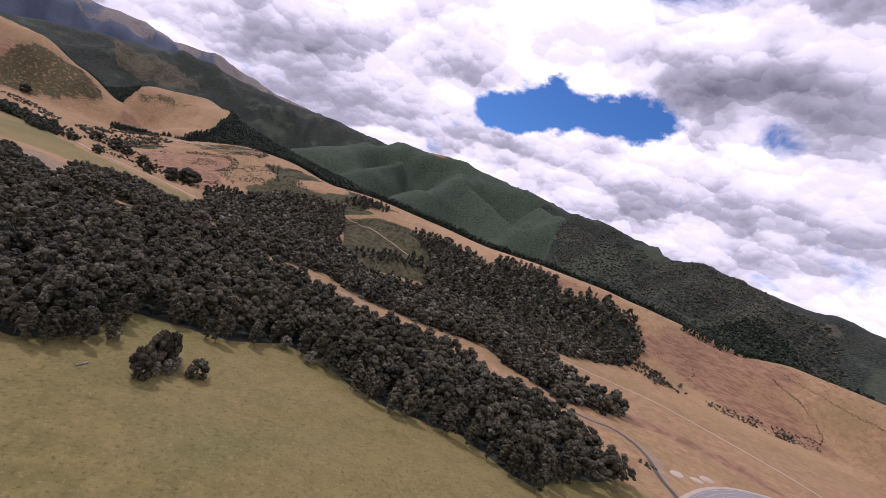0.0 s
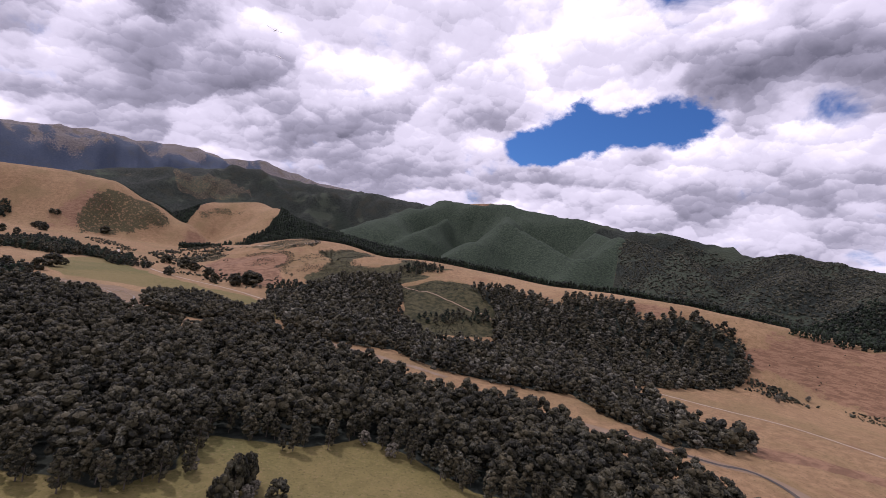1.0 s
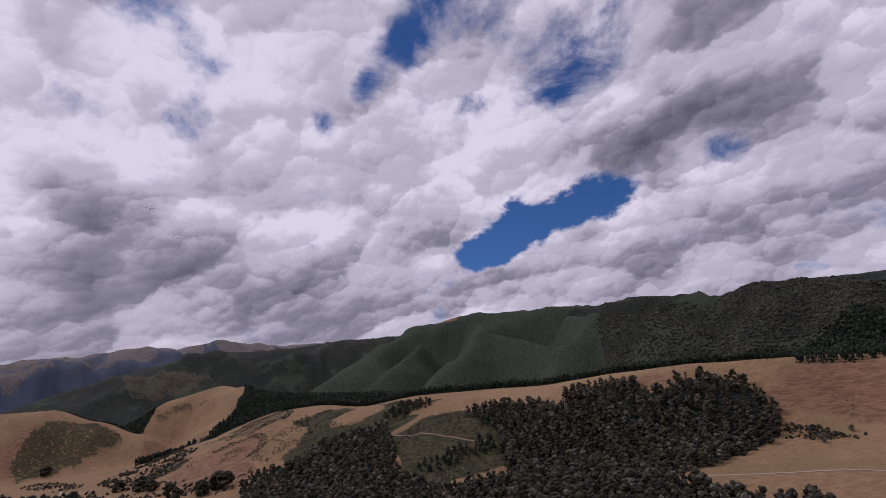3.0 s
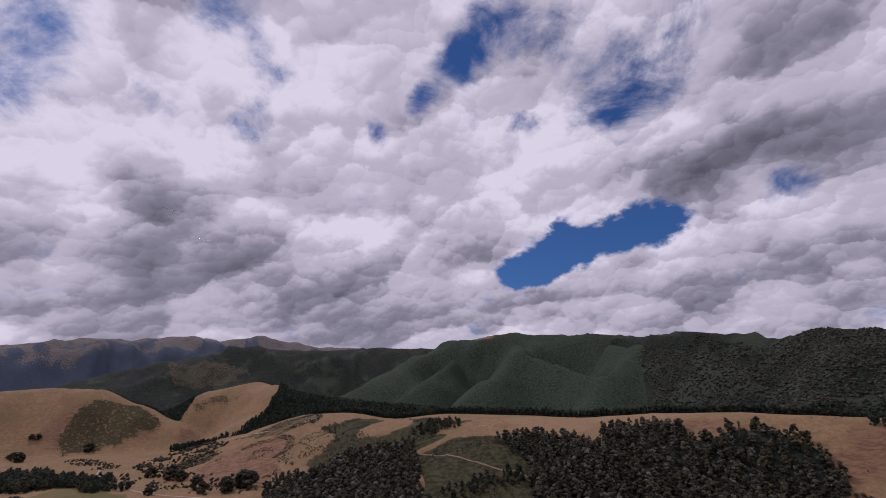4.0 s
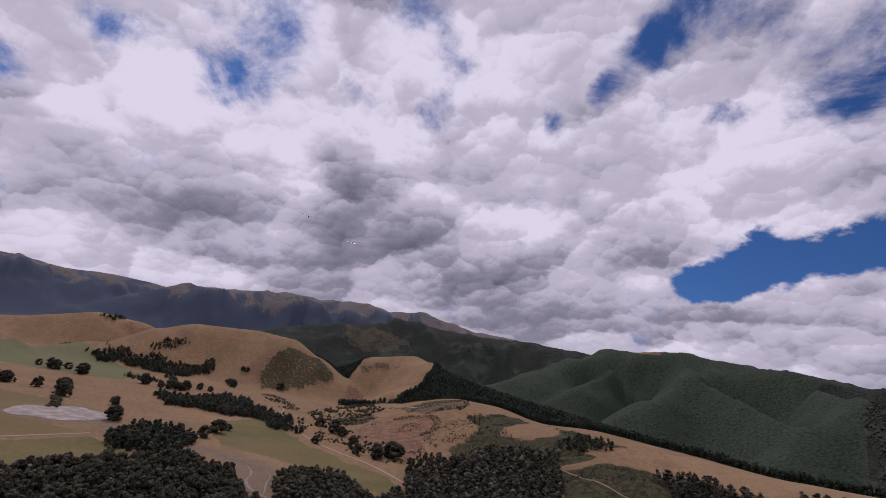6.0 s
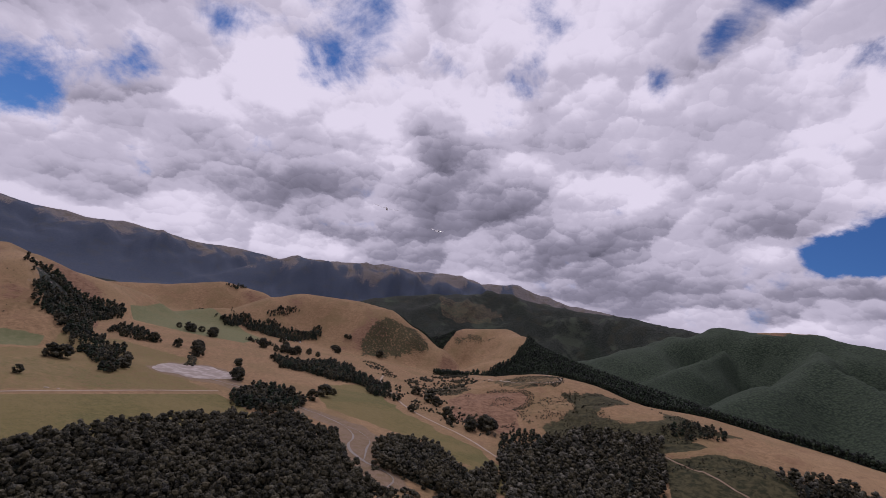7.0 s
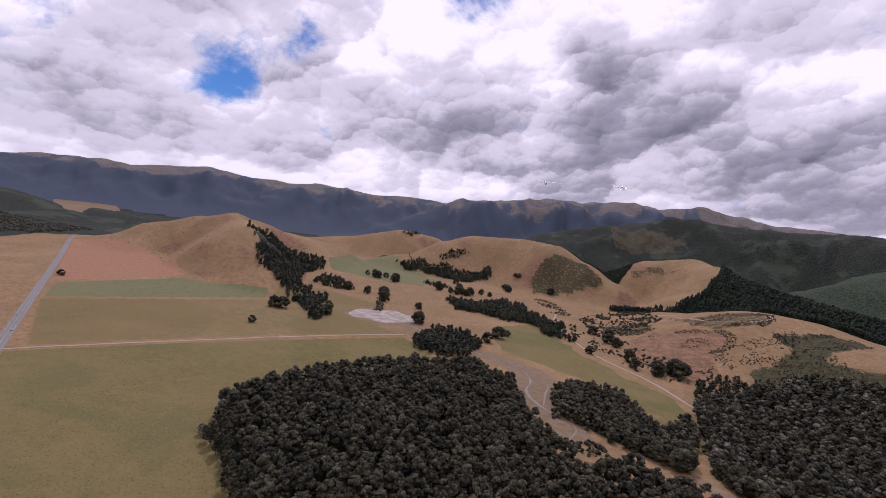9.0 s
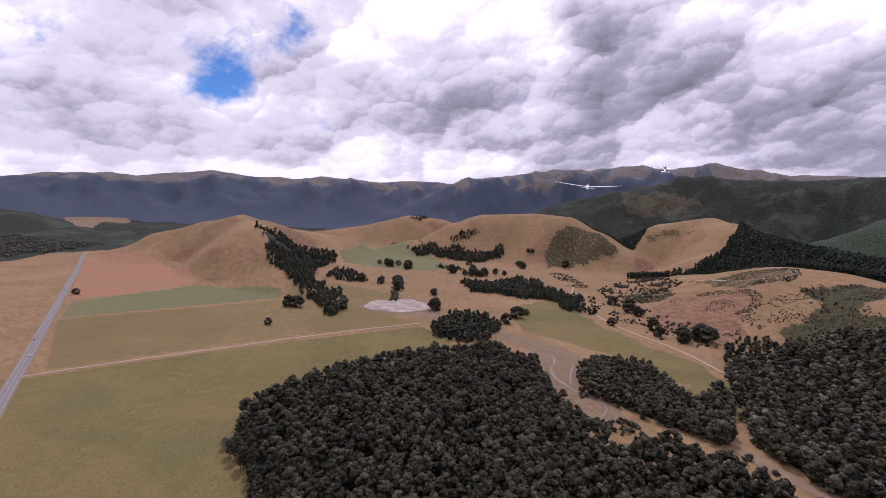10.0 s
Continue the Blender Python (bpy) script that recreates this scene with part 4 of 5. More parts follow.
near_places = sown(ZONES["forest_near"][1], 7.3, 1, -1.0, 4.0)
rim = depth_in(ZONES["forest_near"][1], near_places[:, 0], near_places[:, 1])
by_field = (rim < 13) & (near_places[:, 1] < 300) & (near_places[:, 0] > -340) & (near_places[:, 0] < 180)
wood("beech_forest", near_places[~by_field], BEECH_NEAR, 0.74, 1.18, [LEAF, LEAF_OLIVE, LEAF], "dense dark green native beech forest on the flat", "forest", 2)
wood("riverside_forest", sown(ZONES["forest_river_clump"][1], 6.8, 3), BEECH_FAR, 0.7, 1.05, [LEAF, LEAF_OLIVE], "dark beech grove beside the stream", "forest", 4)
wood("hillside_forest", open_ground(sown(ZONES["forest_slope"][1], 8.8, 5)), BEECH_FAR, 0.6, 1.2, [LEAF, LEAF_OLIVE, LEAF_GREY], "mixed grey-green native forest on the lower slope", "forest", 6)
for n, z_name in enumerate(CLUMPS):
    wood("tree_clump", open_ground(sown(ZONES[z_name][1], 7.6, 20 + n, 4.0, CLUMPS[z_name])), BEECH_FAR, 0.42, 1.0, [LEAF, LEAF_PINE], "dark green tree belt on the farmland", "trees", 30 + n)
SPARSE = {"scrub_diagonal": 0.12, "loop_brown": 0.34, "scrub_loop": 0.12, "scrub_face": -0.10}
for n, z_name in enumerate(("scrub_face", "scrub_loop", "scrub_loop_low", "scrub_spur", "scrub_ridge", "scrub_knoll", "scrub_diagonal", "loop_brown")):
    places = sown(ZONES[z_name][1], 4.6, 40 + n, 0.0, 26.0)
    places = open_ground(places)
    places = places[fbm(places[:, 0], places[:, 1], 50, 3, 77) > SPARSE.get(z_name, -0.02)]
    wood("scrub", places, SHRUB, 0.40, 1.05, [LEAF_SCRUB, LEAF], "patchy olive scrub on the dry hillside", "scrub", 50 + n)


# ---- parts and things ----
def part(name, bm, mat, parent, label="", smooth=True):
    """One mesh object under a thing or a part."""
    me = bpy.data.meshes.new(name)
    bm.normal_update()
    bm.to_mesh(me)
    bm.free()
    for poly in me.polygons:
        poly.use_smooth = smooth
    me.materials.append(mat)
    ob = new(name, me)
    ob.parent = parent
    return tagged(ob, label) if label else ob


def thing(name, where, label, category, group=""):
    ob = tagged(new(name), label, category, group)
    ob.empty_display_size = 0.3
    ob.matrix_basis = where
    return ob


def loft(sections, sides=12, caps=True):
    """A body through rings (centre, half width, half height) along x, y or z; centre is a point, the ring lies across the step."""
    bm = bmesh.new()
    rings = []
    for n, (c, a, b) in enumerate(sections):
        c = Vector(c)
        ahead = (Vector(sections[min(n + 1, len(sections) - 1)][0]) - Vector(sections[max(n - 1, 0)][0])).normalized()
        side = ahead.cross(Vector((0, 0, 1)))
        side = Vector((1, 0, 0)) if side.length < 0.05 else side.normalized()
        up = side.cross(ahead)
        rings.append([bm.verts.new(c + side * (a * math.cos(k * math.tau / sides)) + up * (b * math.sin(k * math.tau / sides))) for k in range(sides)])
    for r, s in zip(rings[:-1], rings[1:]):
        for k in range(sides):
            bm.faces.new((r[k], r[(k + 1) % sides], s[(k + 1) % sides], s[k]))
    if caps:
        bm.faces.new(rings[0][::-1])
        bm.faces.new(rings[-1])
    bmesh.ops.recalc_face_normals(bm, faces=bm.faces)
    return bm


def wing(stations):
    """An aerofoil surface through stations (x, y of the leading edge, z, chord, thickness)."""
    bm = bmesh.new()
    form = [(0, 0), (0.05, 0.42), (0.3, 0.62), (0.65, 0.40), (1, 0.02), (0.65, -0.18), (0.3, -0.38), (0.05, -0.30)]
    rings = [[bm.verts.new((x, y - u * chord, z + v * thick)) for u, v in form] for x, y, z, chord, thick in stations]
    for r, s in zip(rings[:-1], rings[1:]):
        for k in range(len(form)):
            bm.faces.new((r[k], r[(k + 1) % len(form)], s[(k + 1) % len(form)], s[k]))
    bm.faces.new(rings[0])
    bm.faces.new(rings[-1][::-1])
    bmesh.ops.recalc_face_normals(bm, faces=bm.faces)
    return bm


def fin(points, thick):
    """An upright blade in the plane x = 0 from (y, z) corners."""
    bm = bmesh.new()
    left = [bm.verts.new((-thick / 2 * (0.4 if n in (1, 2) else 1), y, z)) for n, (y, z) in enumerate(points)]
    right = [bm.verts.new((thick / 2 * (0.4 if n in (1, 2) else 1), y, z)) for n, (y, z) in enumerate(points)]
    bm.faces.new(left)
    bm.faces.new(right[::-1])
    for k in range(len(points)):
        m = (k + 1) % len(points)
        bm.faces.new((left[k], right[k], right[m], left[m]))
    bmesh.ops.recalc_face_normals(bm, faces=bm.faces)
    return bm


def block(x, y, z, dx, dy, dz, bevel=0.0):
    bm = bmesh.new()
    bmesh.ops.create_cube(bm, size=1, matrix=Matrix.Translation((x, y, z)) @ Matrix.Diagonal((dx, dy, dz, 1)))
    if bevel:
        bmesh.ops.bevel(bm, geom=bm.edges, offset=bevel, segments=2, affect="EDGES")
    return bm


def disc(centre, radius, wide, sides=16):
    """A wheel with its axle along x."""
    bm = bmesh.new()
    bmesh.ops.create_cone(bm, cap_ends=True, segments=sides, radius1=radius, radius2=radius, depth=wide,
                          matrix=Matrix.Translation(centre) @ Matrix.Rotation(math.pi / 2, 4, "Y"))
    return bm


# ---- the model sailplane and its tug ----
def sailplane(where):
    ob = thing("glider", where, "white model sailplane in flight with long slender wings", "glider")
    body = part("fuselage", loft([((0, 1.15, 0.02), 0.01, 0.01), ((0, 1.08, 0.01), 0.07, 0.07), ((0, 0.85, 0.0), 0.13, 0.15), ((0, 0.5, 0.01), 0.16, 0.19), ((0, 0.1, 0.02), 0.15, 0.19),
                                  ((0, -0.35, 0.04), 0.10, 0.12), ((0, -0.9, 0.06), 0.06, 0.07), ((0, -1.5, 0.08), 0.04, 0.05), ((0, -1.75, 0.09), 0.02, 0.04)]), WHITE_PAINT, ob)
    part("canopy", loft([((0, 0.86, 0.10), 0.03, 0.02), ((0, 0.7, 0.13), 0.10, 0.08), ((0, 0.45, 0.15), 0.12, 0.11), ((0, 0.22, 0.14), 0.09, 0.08), ((0, 0.08, 0.12), 0.03, 0.03)]), DARK_GLASS, body, "smoked clear canopy")
    part("belly_stripe", loft([((0, 0.95, -0.12), 0.03, 0.02), ((0, 0.4, -0.165), 0.10, 0.035), ((0, -0.3, -0.075), 0.06, 0.02), ((0, -0.6, -0.03), 0.03, 0.01)]), RED_PAINT, body, "red belly stripe")
    for s, name in ((-1, "wing"), (1, "wing")):
        w = part(name, wing([(0, 0.22, 0.08, 0.34, 0.055), (s * 1.2, 0.19, 0.17, 0.29, 0.045), (s * 2.1, 0.13, 0.27, 0.22, 0.034), (s * 2.75, 0.04, 0.37, 0.12, 0.018)]), WHITE_PAINT, ob)
        part("aileron", wing([(s * 1.5, -0.055, 0.204, 0.055, 0.012), (s * 2.5, -0.035, 0.331, 0.035, 0.008)]), WHITE_PAINT, w)
    part("fin", fin([(-1.42, 0.10), (-1.58, 0.62), (-1.80, 0.62), (-1.82, 0.06)], 0.045), WHITE_PAINT, ob)
    part("tailplane", wing([(-0.52, -1.52, 0.20, 0.13, 0.02), (0, -1.46, 0.20, 0.20, 0.03), (0.52, -1.52, 0.20, 0.13, 0.02)]), WHITE_PAINT, ob)
    part("wheel", disc((0, 0.2, -0.18), 0.07, 0.04), RUBBER, ob)
    part("tow_cord", loft([((0, 1.12, -0.03), 0.008, 0.008), ((0.02, 1.5, -0.12), 0.012, 0.012), ((0.03, 1.9, -0.24), 0.02, 0.02), ((0.04, 2.25, -0.34), 0.008, 0.008)], 6), CORD, ob, "short dark red tow cord")
    return ob


def tug(where):
    ob = thing("tow_plane", where, "white low-wing model tow plane in flight", "airplane")
    body = part("fuselage", loft([((0, 1.12, 0), 0.10, 0.10), ((0, 1.05, 0), 0.17, 0.17), ((0, 0.6, 0.02), 0.20, 0.22), ((0, 0.1, 0.06), 0.19, 0.26), ((0, -0.5, 0.06), 0.13, 0.16),
                                  ((0, -1.3, 0.08), 0.05, 0.07), ((0, -1.45, 0.09), 0.02, 0.05)]), WHITE_PAINT, ob)
    part("cockpit", loft([((0, 0.35, 0.22), 0.05, 0.03), ((0, 0.2, 0.30), 0.13, 0.12), ((0, -0.1, 0.32), 0.13, 0.13), ((0, -0.4, 0.24), 0.06, 0.05)]), DARK_GLASS, body, "dark cockpit glazing")
    part("spinner", loft([((0, 1.28, 0), 0.01, 0.01), ((0, 1.2, 0), 0.06, 0.06), ((0, 1.12, 0), 0.08, 0.08)]), METAL, body)
    part("propeller", wing([(-0.38, 1.2, -0.01, 0.03, 0.02), (0, 1.2, 0, 0.06, 0.05), (0.38, 1.2, 0.01, 0.03, 0.02)]), RUBBER, ob)
    for s in (-1, 1):
        w = part("wing", wing([(0, 0.62, -0.12, 0.55, 0.09), (s * 1.1, 0.60, -0.03, 0.54, 0.08), (s * 1.78, 0.56, 0.06, 0.46, 0.06)]), WHITE_PAINT, ob)
        part("wing_tip", wing([(s * 1.78, 0.56, 0.06, 0.46, 0.06), (s * 1.86, 0.46, 0.09, 0.28, 0.02)]), RED_PAINT, w, "red wing tip")
        leg = part("landing_leg", loft([((s * 0.18, 0.5, -0.15), 0.03, 0.02), ((s * 0.42, 0.52, -0.48), 0.02, 0.015)], 8), METAL, ob)
        part("wheel", disc((s * 0.44, 0.52, -0.50), 0.12, 0.07), RUBBER, leg)
    part("fin", fin([(-1.05, 0.12), (-1.28, 0.58), (-1.48, 0.58), (-1.52, 0.05)], 0.05), WHITE_PAINT, ob)
    part("tailplane", wing([(-0.62, -1.12, 0.13, 0.26, 0.03), (0, -1.08, 0.13, 0.34, 0.04), (0.62, -1.12, 0.13, 0.26, 0.03)]), WHITE_PAINT, ob)
    return ob


sailplane(pose(-36.9, 171.7, 173.3, 12, 2, 27))
tug(pose(-43.5, 211.6, 179.2, 30, 2, 24))


# ---- single trees ----
def tree_kind(name, form, mat, trunk_top, trunk_wide, label, group, twigs=6):
    """A tree with a tapered trunk, limbs and a leafy crown, built at the origin."""
    ob = thing(name, Matrix(), label, "tree", group)
    trunk = part("trunk", loft([((0, 0, -0.4), trunk_wide * 1.5, trunk_wide * 1.5), ((0.05, 0, 0.6), trunk_wide, trunk_wide), ((-0.08, 0.1, trunk_top * 0.55), trunk_wide * 0.75, trunk_wide * 0.75),
                                ((0.1, -0.05, trunk_top), trunk_wide * 0.35, trunk_wide * 0.35)], 7), BARK, ob)
    for n in range(twigs):
        a, low = n * 2.4 + 0.7, trunk_top * (0.45 + 0.4 * n / twigs)
        r = trunk_top * 0.17
        part("limb", loft([((0, 0, low), trunk_wide * 0.38, trunk_wide * 0.38), ((math.cos(a) * r * 0.6, math.sin(a) * r * 0.6, low + r * 0.5), trunk_wide * 0.22, trunk_wide * 0.22),
                           ((math.cos(a) * r * 1.2, math.sin(a) * r * 1.2, low + r * 1.1), trunk_wide * 0.08, trunk_wide * 0.08)], 5), BARK, trunk)
    crown = new("crown", mesh_of("crown", *form, [mat]))
    crown.parent = ob
    return ob


EDGE_TREES = [tree_kind("beech_tree", crown_form(38, 3.4, 3.5, 18.5, 1.25, sprays=18), mat, 14.0, 0.30, "tall dark green beech at the forest edge", "forest edge trees", 4)
              for mat in (LEAF, LEAF, LEAF_OLIVE, LEAF)]
FIELD_TREES = [tree_kind("pasture_tree", crown_form(44, 4.4, 0.8, 9.5, 1.3, sprays=24), mat, 6.0, 0.35, "round dark green tree standing alone in the pasture", "pasture trees", 4)
               for mat in (LEAF, LEAF_OLIVE, LEAF)]
GREY_TREES = [tree_kind("twiggy_tree", crown_form(40, 2.4, 1.0, 6.5, 0.62, sprays=16), LEAF_DEAD, 5.0, 0.16, "small pale half-bare tree with grey twigs", "half-bare trees", 5)]
SPIRES = [tree_kind("poplar_tree", crown_form(26, 1.3, 1.0, 15.0, 0.95), LEAF_PINE, 11.0, 0.22, "narrow dark poplar beside the farmstead", "farmstead poplars", 3)]
used = set()


def plant(kinds, places, low, high, seed, wide=1.0):
    r = np.random.default_rng(seed)
    places = np.array(places, float)
    ground_z = height(places[:, 0], places[:, 1])
    for (x, y), z in zip(places, ground_z):
        source = kinds[r.integers(len(kinds))]
        k = r.uniform(low, high)
        m = pose(x, y, z, 0, 0, r.uniform(0, 360)) @ Matrix.Diagonal((k * wide, k * wide, k * r.uniform(0.88, 1.12), 1))
        if source.name in used:
            copy_thing(source, m)
        else:
            used.add(source.name)
            source.matrix_basis = m


edge_places = near_places[by_field]
plant(EDGE_TREES, edge_places, 0.72, 1.05, 91)
plant(FIELD_TREES, [(-627, 440), (-982, 281), (-665, 816), (-923, 1573), (-319, 881), (-242, 871), (-316, 988), (-204, 863), (-91, 549), (-712, 532), (-722, 522), (-588, 742),
                    (-810, 843), (-829, 811), (-889, 769), (-921, 760), (-876, 791), (-431, 739), (-444, 789), (-448, 822), (-876, 1451), (-980, 1308), (-578, 730), (-566, 714),
                    (-189, 892), (-178, 884), (-210, 880), (-262, 905), (-340, 1010), (-352, 1042), (-395, 1065), (-770, 805), (-782, 820), (-745, 790), (-640, 560), (-655, 585),
                    (-690, 610), (-1061, 1035), (-1073, 1080), (-1010, 1062), (-990, 1040), (-860, 1180), (-840, 1160), (-817, 1149),
                    (-831, 1109), (-810, 1115), (-794, 1128), (-794, 1148), (-923, 1572), (-908, 1572), (-912, 1489), (-845, 1418), (-802, 1213), (-777, 1221), (-873, 1104), (-1120, 1045), (-1088, 1047), (-769, 1565)], 1.1, 1.9, 92)
plant(FIELD_TREES, [(-35, 203), (-33, 215), (-29, 219), (-30, 225)], 0.85, 1.25, 93, 0.58)
plant(FIELD_TREES, [(-15.5, 214)], 0.86, 0.87, 94, 0.9)
plant(GREY_TREES, [(-31, 206), (-27, 211), (-25, 216), (-55, 232), (38, 279), (20, 275), (-330, 262), (-326, 266), (35, 262), (-400, 985), (-406, 978), (-386, 962), (-410, 1000), (-380, 950), (-173, 870),
                   (-163, 866), (-392, 402), (-405, 338), (535, 512), (590, 520)], 0.8, 1.4, 95)
plant(SPIRES, [(-1255, 1372), (-1238, 1384), (-1222, 1379), (-1205, 1392), (-1190, 1388), (-1276, 1390), (-1170, 1396), (-1120, 1405), (-1150, 1400), (-1300, 1402), (-1318, 1415),
               (-1340, 1428)], 0.7, 1.15, 96)


# rough tussocks that stand out of the grazed grass
def tussocks(places, seed):
    r = np.random.default_rng(seed)
    z = height(places[:, 0], places[:, 1])
    n, blades = len(places), 6
    a = r.uniform(0, math.tau, (n, blades))
    k = r.uniform(0.16, 0.48, (n, 1))
    root = np.stack([np.repeat(places[:, :1], blades, 1), np.repeat(places[:, 1:], blades, 1), np.repeat(z[:, None], blades, 1) - 0.05], -1)
    way = np.stack([np.cos(a), np.sin(a), np.zeros_like(a)], -1)
    cross_way = np.stack([-np.sin(a), np.cos(a), np.zeros_like(a)], -1)
    tip = root + way * (0.55 * k)[..., None] + np.array((0, 0, 1.0)) * (0.6 * k * r.uniform(0.7, 1.2, (n, blades)))[..., None]
    verts = np.stack([root + cross_way * (0.28 * k)[..., None], tip, root - cross_way * (0.28 * k)[..., None]], 2).reshape(-1, 3)
    return verts, np.arange(n * blades * 3).reshape(-1, 3)


field = sown(np.array([(-420, 130), (-330, 255), (-80, 205), (-20, 262), (20, 278), (75, 228), (150, 178), (225, 120), (60, 60), (-250, 60)], float), 2.7, 97, -1.0, 2.0)
field = field[fbm(field[:, 0], field[:, 1], 26, 3, 98) + np.random.default_rng(99).uniform(-0.5, 0.5, len(field)) > 0.12]
tagged(new("grass_tussocks", mesh_of("grass_tussocks", *tussocks(field, 100), [TUSSOCK])), "dull green rough grass tussocks in the pasture", "grass", kind="stuff")


# ---- planted rows and far woods ----
front = sown(ZONES["plantation"][1], 6.2, 61, 1.0)
CREST = np.array([(-338, 1905), (-330, 1850), (-352, 1760), (-420, 1640), (-420, 1560), (-300, 1480), (-120, 1345), (60, 1225), (175, 1160), (305, 1045), (405, 975), (520, 875),
                        (590, 785), (640, 710), (740, 660), (788, 600), (818, 545), (882, 442), (970, 310)], float)
crest = along(CREST, front[:, 0], front[:, 1])[0]
wood("pine_plantation", front[crest < 30], PINE, 0.75, 1.15, [LEAF_PINE], "dark pine rows along the ridge", "plantation", 62)
beyond = sown(ZONES["plantation"][1], 8.0, 163, 1.0)
back = along(CREST, beyond[:, 0], beyond[:, 1])[0]
wood("pine_plantation", beyond[(back > 30) & (back < 330)], CONE_FAR, 0.9, 1.3, [LEAF_PINE], "dark pine block beyond the tan ridge", "plantation", 164)
gully_rows = sown(ZONES["plantation_gully"][1], 9.0, 63)
wood("pine_plantation", gully_rows, CONE_FAR, 0.8, 1.2, [LEAF_PINE], "dark pine block behind the scrub hill", "plantation", 64)
slopes = sown(np.array([(900, 620), (1150, 560), (1500, 900), (1600, 1500), (1400, 1900), (1120, 1900), (1040, 1760), (900, 1540), (820, 1360), (860, 1150), (900, 900)], float), 8.8, 65, 0.0, 28.0)
wood("native_bush", slopes, CANOPY_FAR, 0.55, 1.1, [LEAF_FAR], "dense native bush on the far hillside", "forest", 66, -2.0)
conifers = sown(np.array([(-545, 1530), (-535, 1640), (-430, 1650), (-420, 1600), (-480, 1520)], float), 7.5, 67)
wood("conifer_clump", conifers, PINE, 0.95, 1.45, [LEAF_PINE], "dark conifer clump at the foot of the knoll", "trees", 68)
low_bush = sown(np.array([(-470, 1180), (-440, 1330), (-520, 1500), (-420, 1480), (-330, 1300), (-300, 1060), (-370, 1030)], float), 13.0, 69)
wood("scrub", low_bush[fbm(low_bush[:, 0], low_bush[:, 1], 60, 3, 70) > 0.0], SHRUB, 1.2, 3.0, [LEAF_SCRUB, LEAF], "dark bushes and scrub below the loop track", "scrub", 71)
slope_scrub = sown(np.array([(430, 575), (560, 505), (720, 440), (900, 380), (820, 560), (640, 690), (560, 650)], float), 9.0, 72)
keep = (fbm(slope_scrub[:, 0], slope_scrub[:, 1], 70, 4, 73) > 0.34) | (np.random.default_rng(74).random(len(slope_scrub)) < 0.04)
wood("scrub", slope_scrub[keep], SHRUB, 0.3, 0.8, [LEAF_SCRUB, LEAF], "scattered dark shrubs on the tan hillside", "scrub", 75)
spur_trees = sown(ZONES["scrub_spur"][1], 10.0, 79)
wood("scrub_trees", spur_trees[fbm(spur_trees[:, 0], spur_trees[:, 1], 90, 3, 80) > 0.12], BEECH_FAR, 0.25, 0.5, [LEAF, LEAF_OLIVE], "dark regenerating bush on the spur", "scrub", 81)
verge = sown(np.array([(-250, 560), (-80, 545), (60, 460), (90, 430), (60, 410), (-60, 500), (-170, 490)], float), 6.0, 82)
wood("scrub", verge[fbm(verge[:, 0], verge[:, 1], 30, 3, 83) > 0.28], SHRUB, 0.8, 2.2, [LEAF_SCRUB, LEAF], "olive scrub on the river bank", "scrub", 84)
hill_dots = sown(np.array([(-1500, 450), (-1000, 480), (-900, 580), (-1100, 620), (-1400, 720), (-1520, 600)], float), 22.0, 85)
wood("scrub", hill_dots[np.random.default_rng(86).random(len(hill_dots)) < 0.34], SHRUB, 0.35, 1.2, [LEAF_SCRUB], "scattered dark shrubs on the bare hill", "scrub", 87)
plain_bush = sown(np.array([(-1660, 330), (-1520, 240), (-1380, 60), (-1400, -150), (-2100, -300), (-2300, 300), (-1900, 500)], float), 12.5, 88)
wood("lowland_bush", plain_bush[fbm(plain_bush[:, 0], plain_bush[:, 1], 200, 3, 89) > -0.2], CANOPY_FAR, 0.7, 1.2, [LEAF_FAR], "dark lowland bush beyond the road", "forest", 90, -2.0)


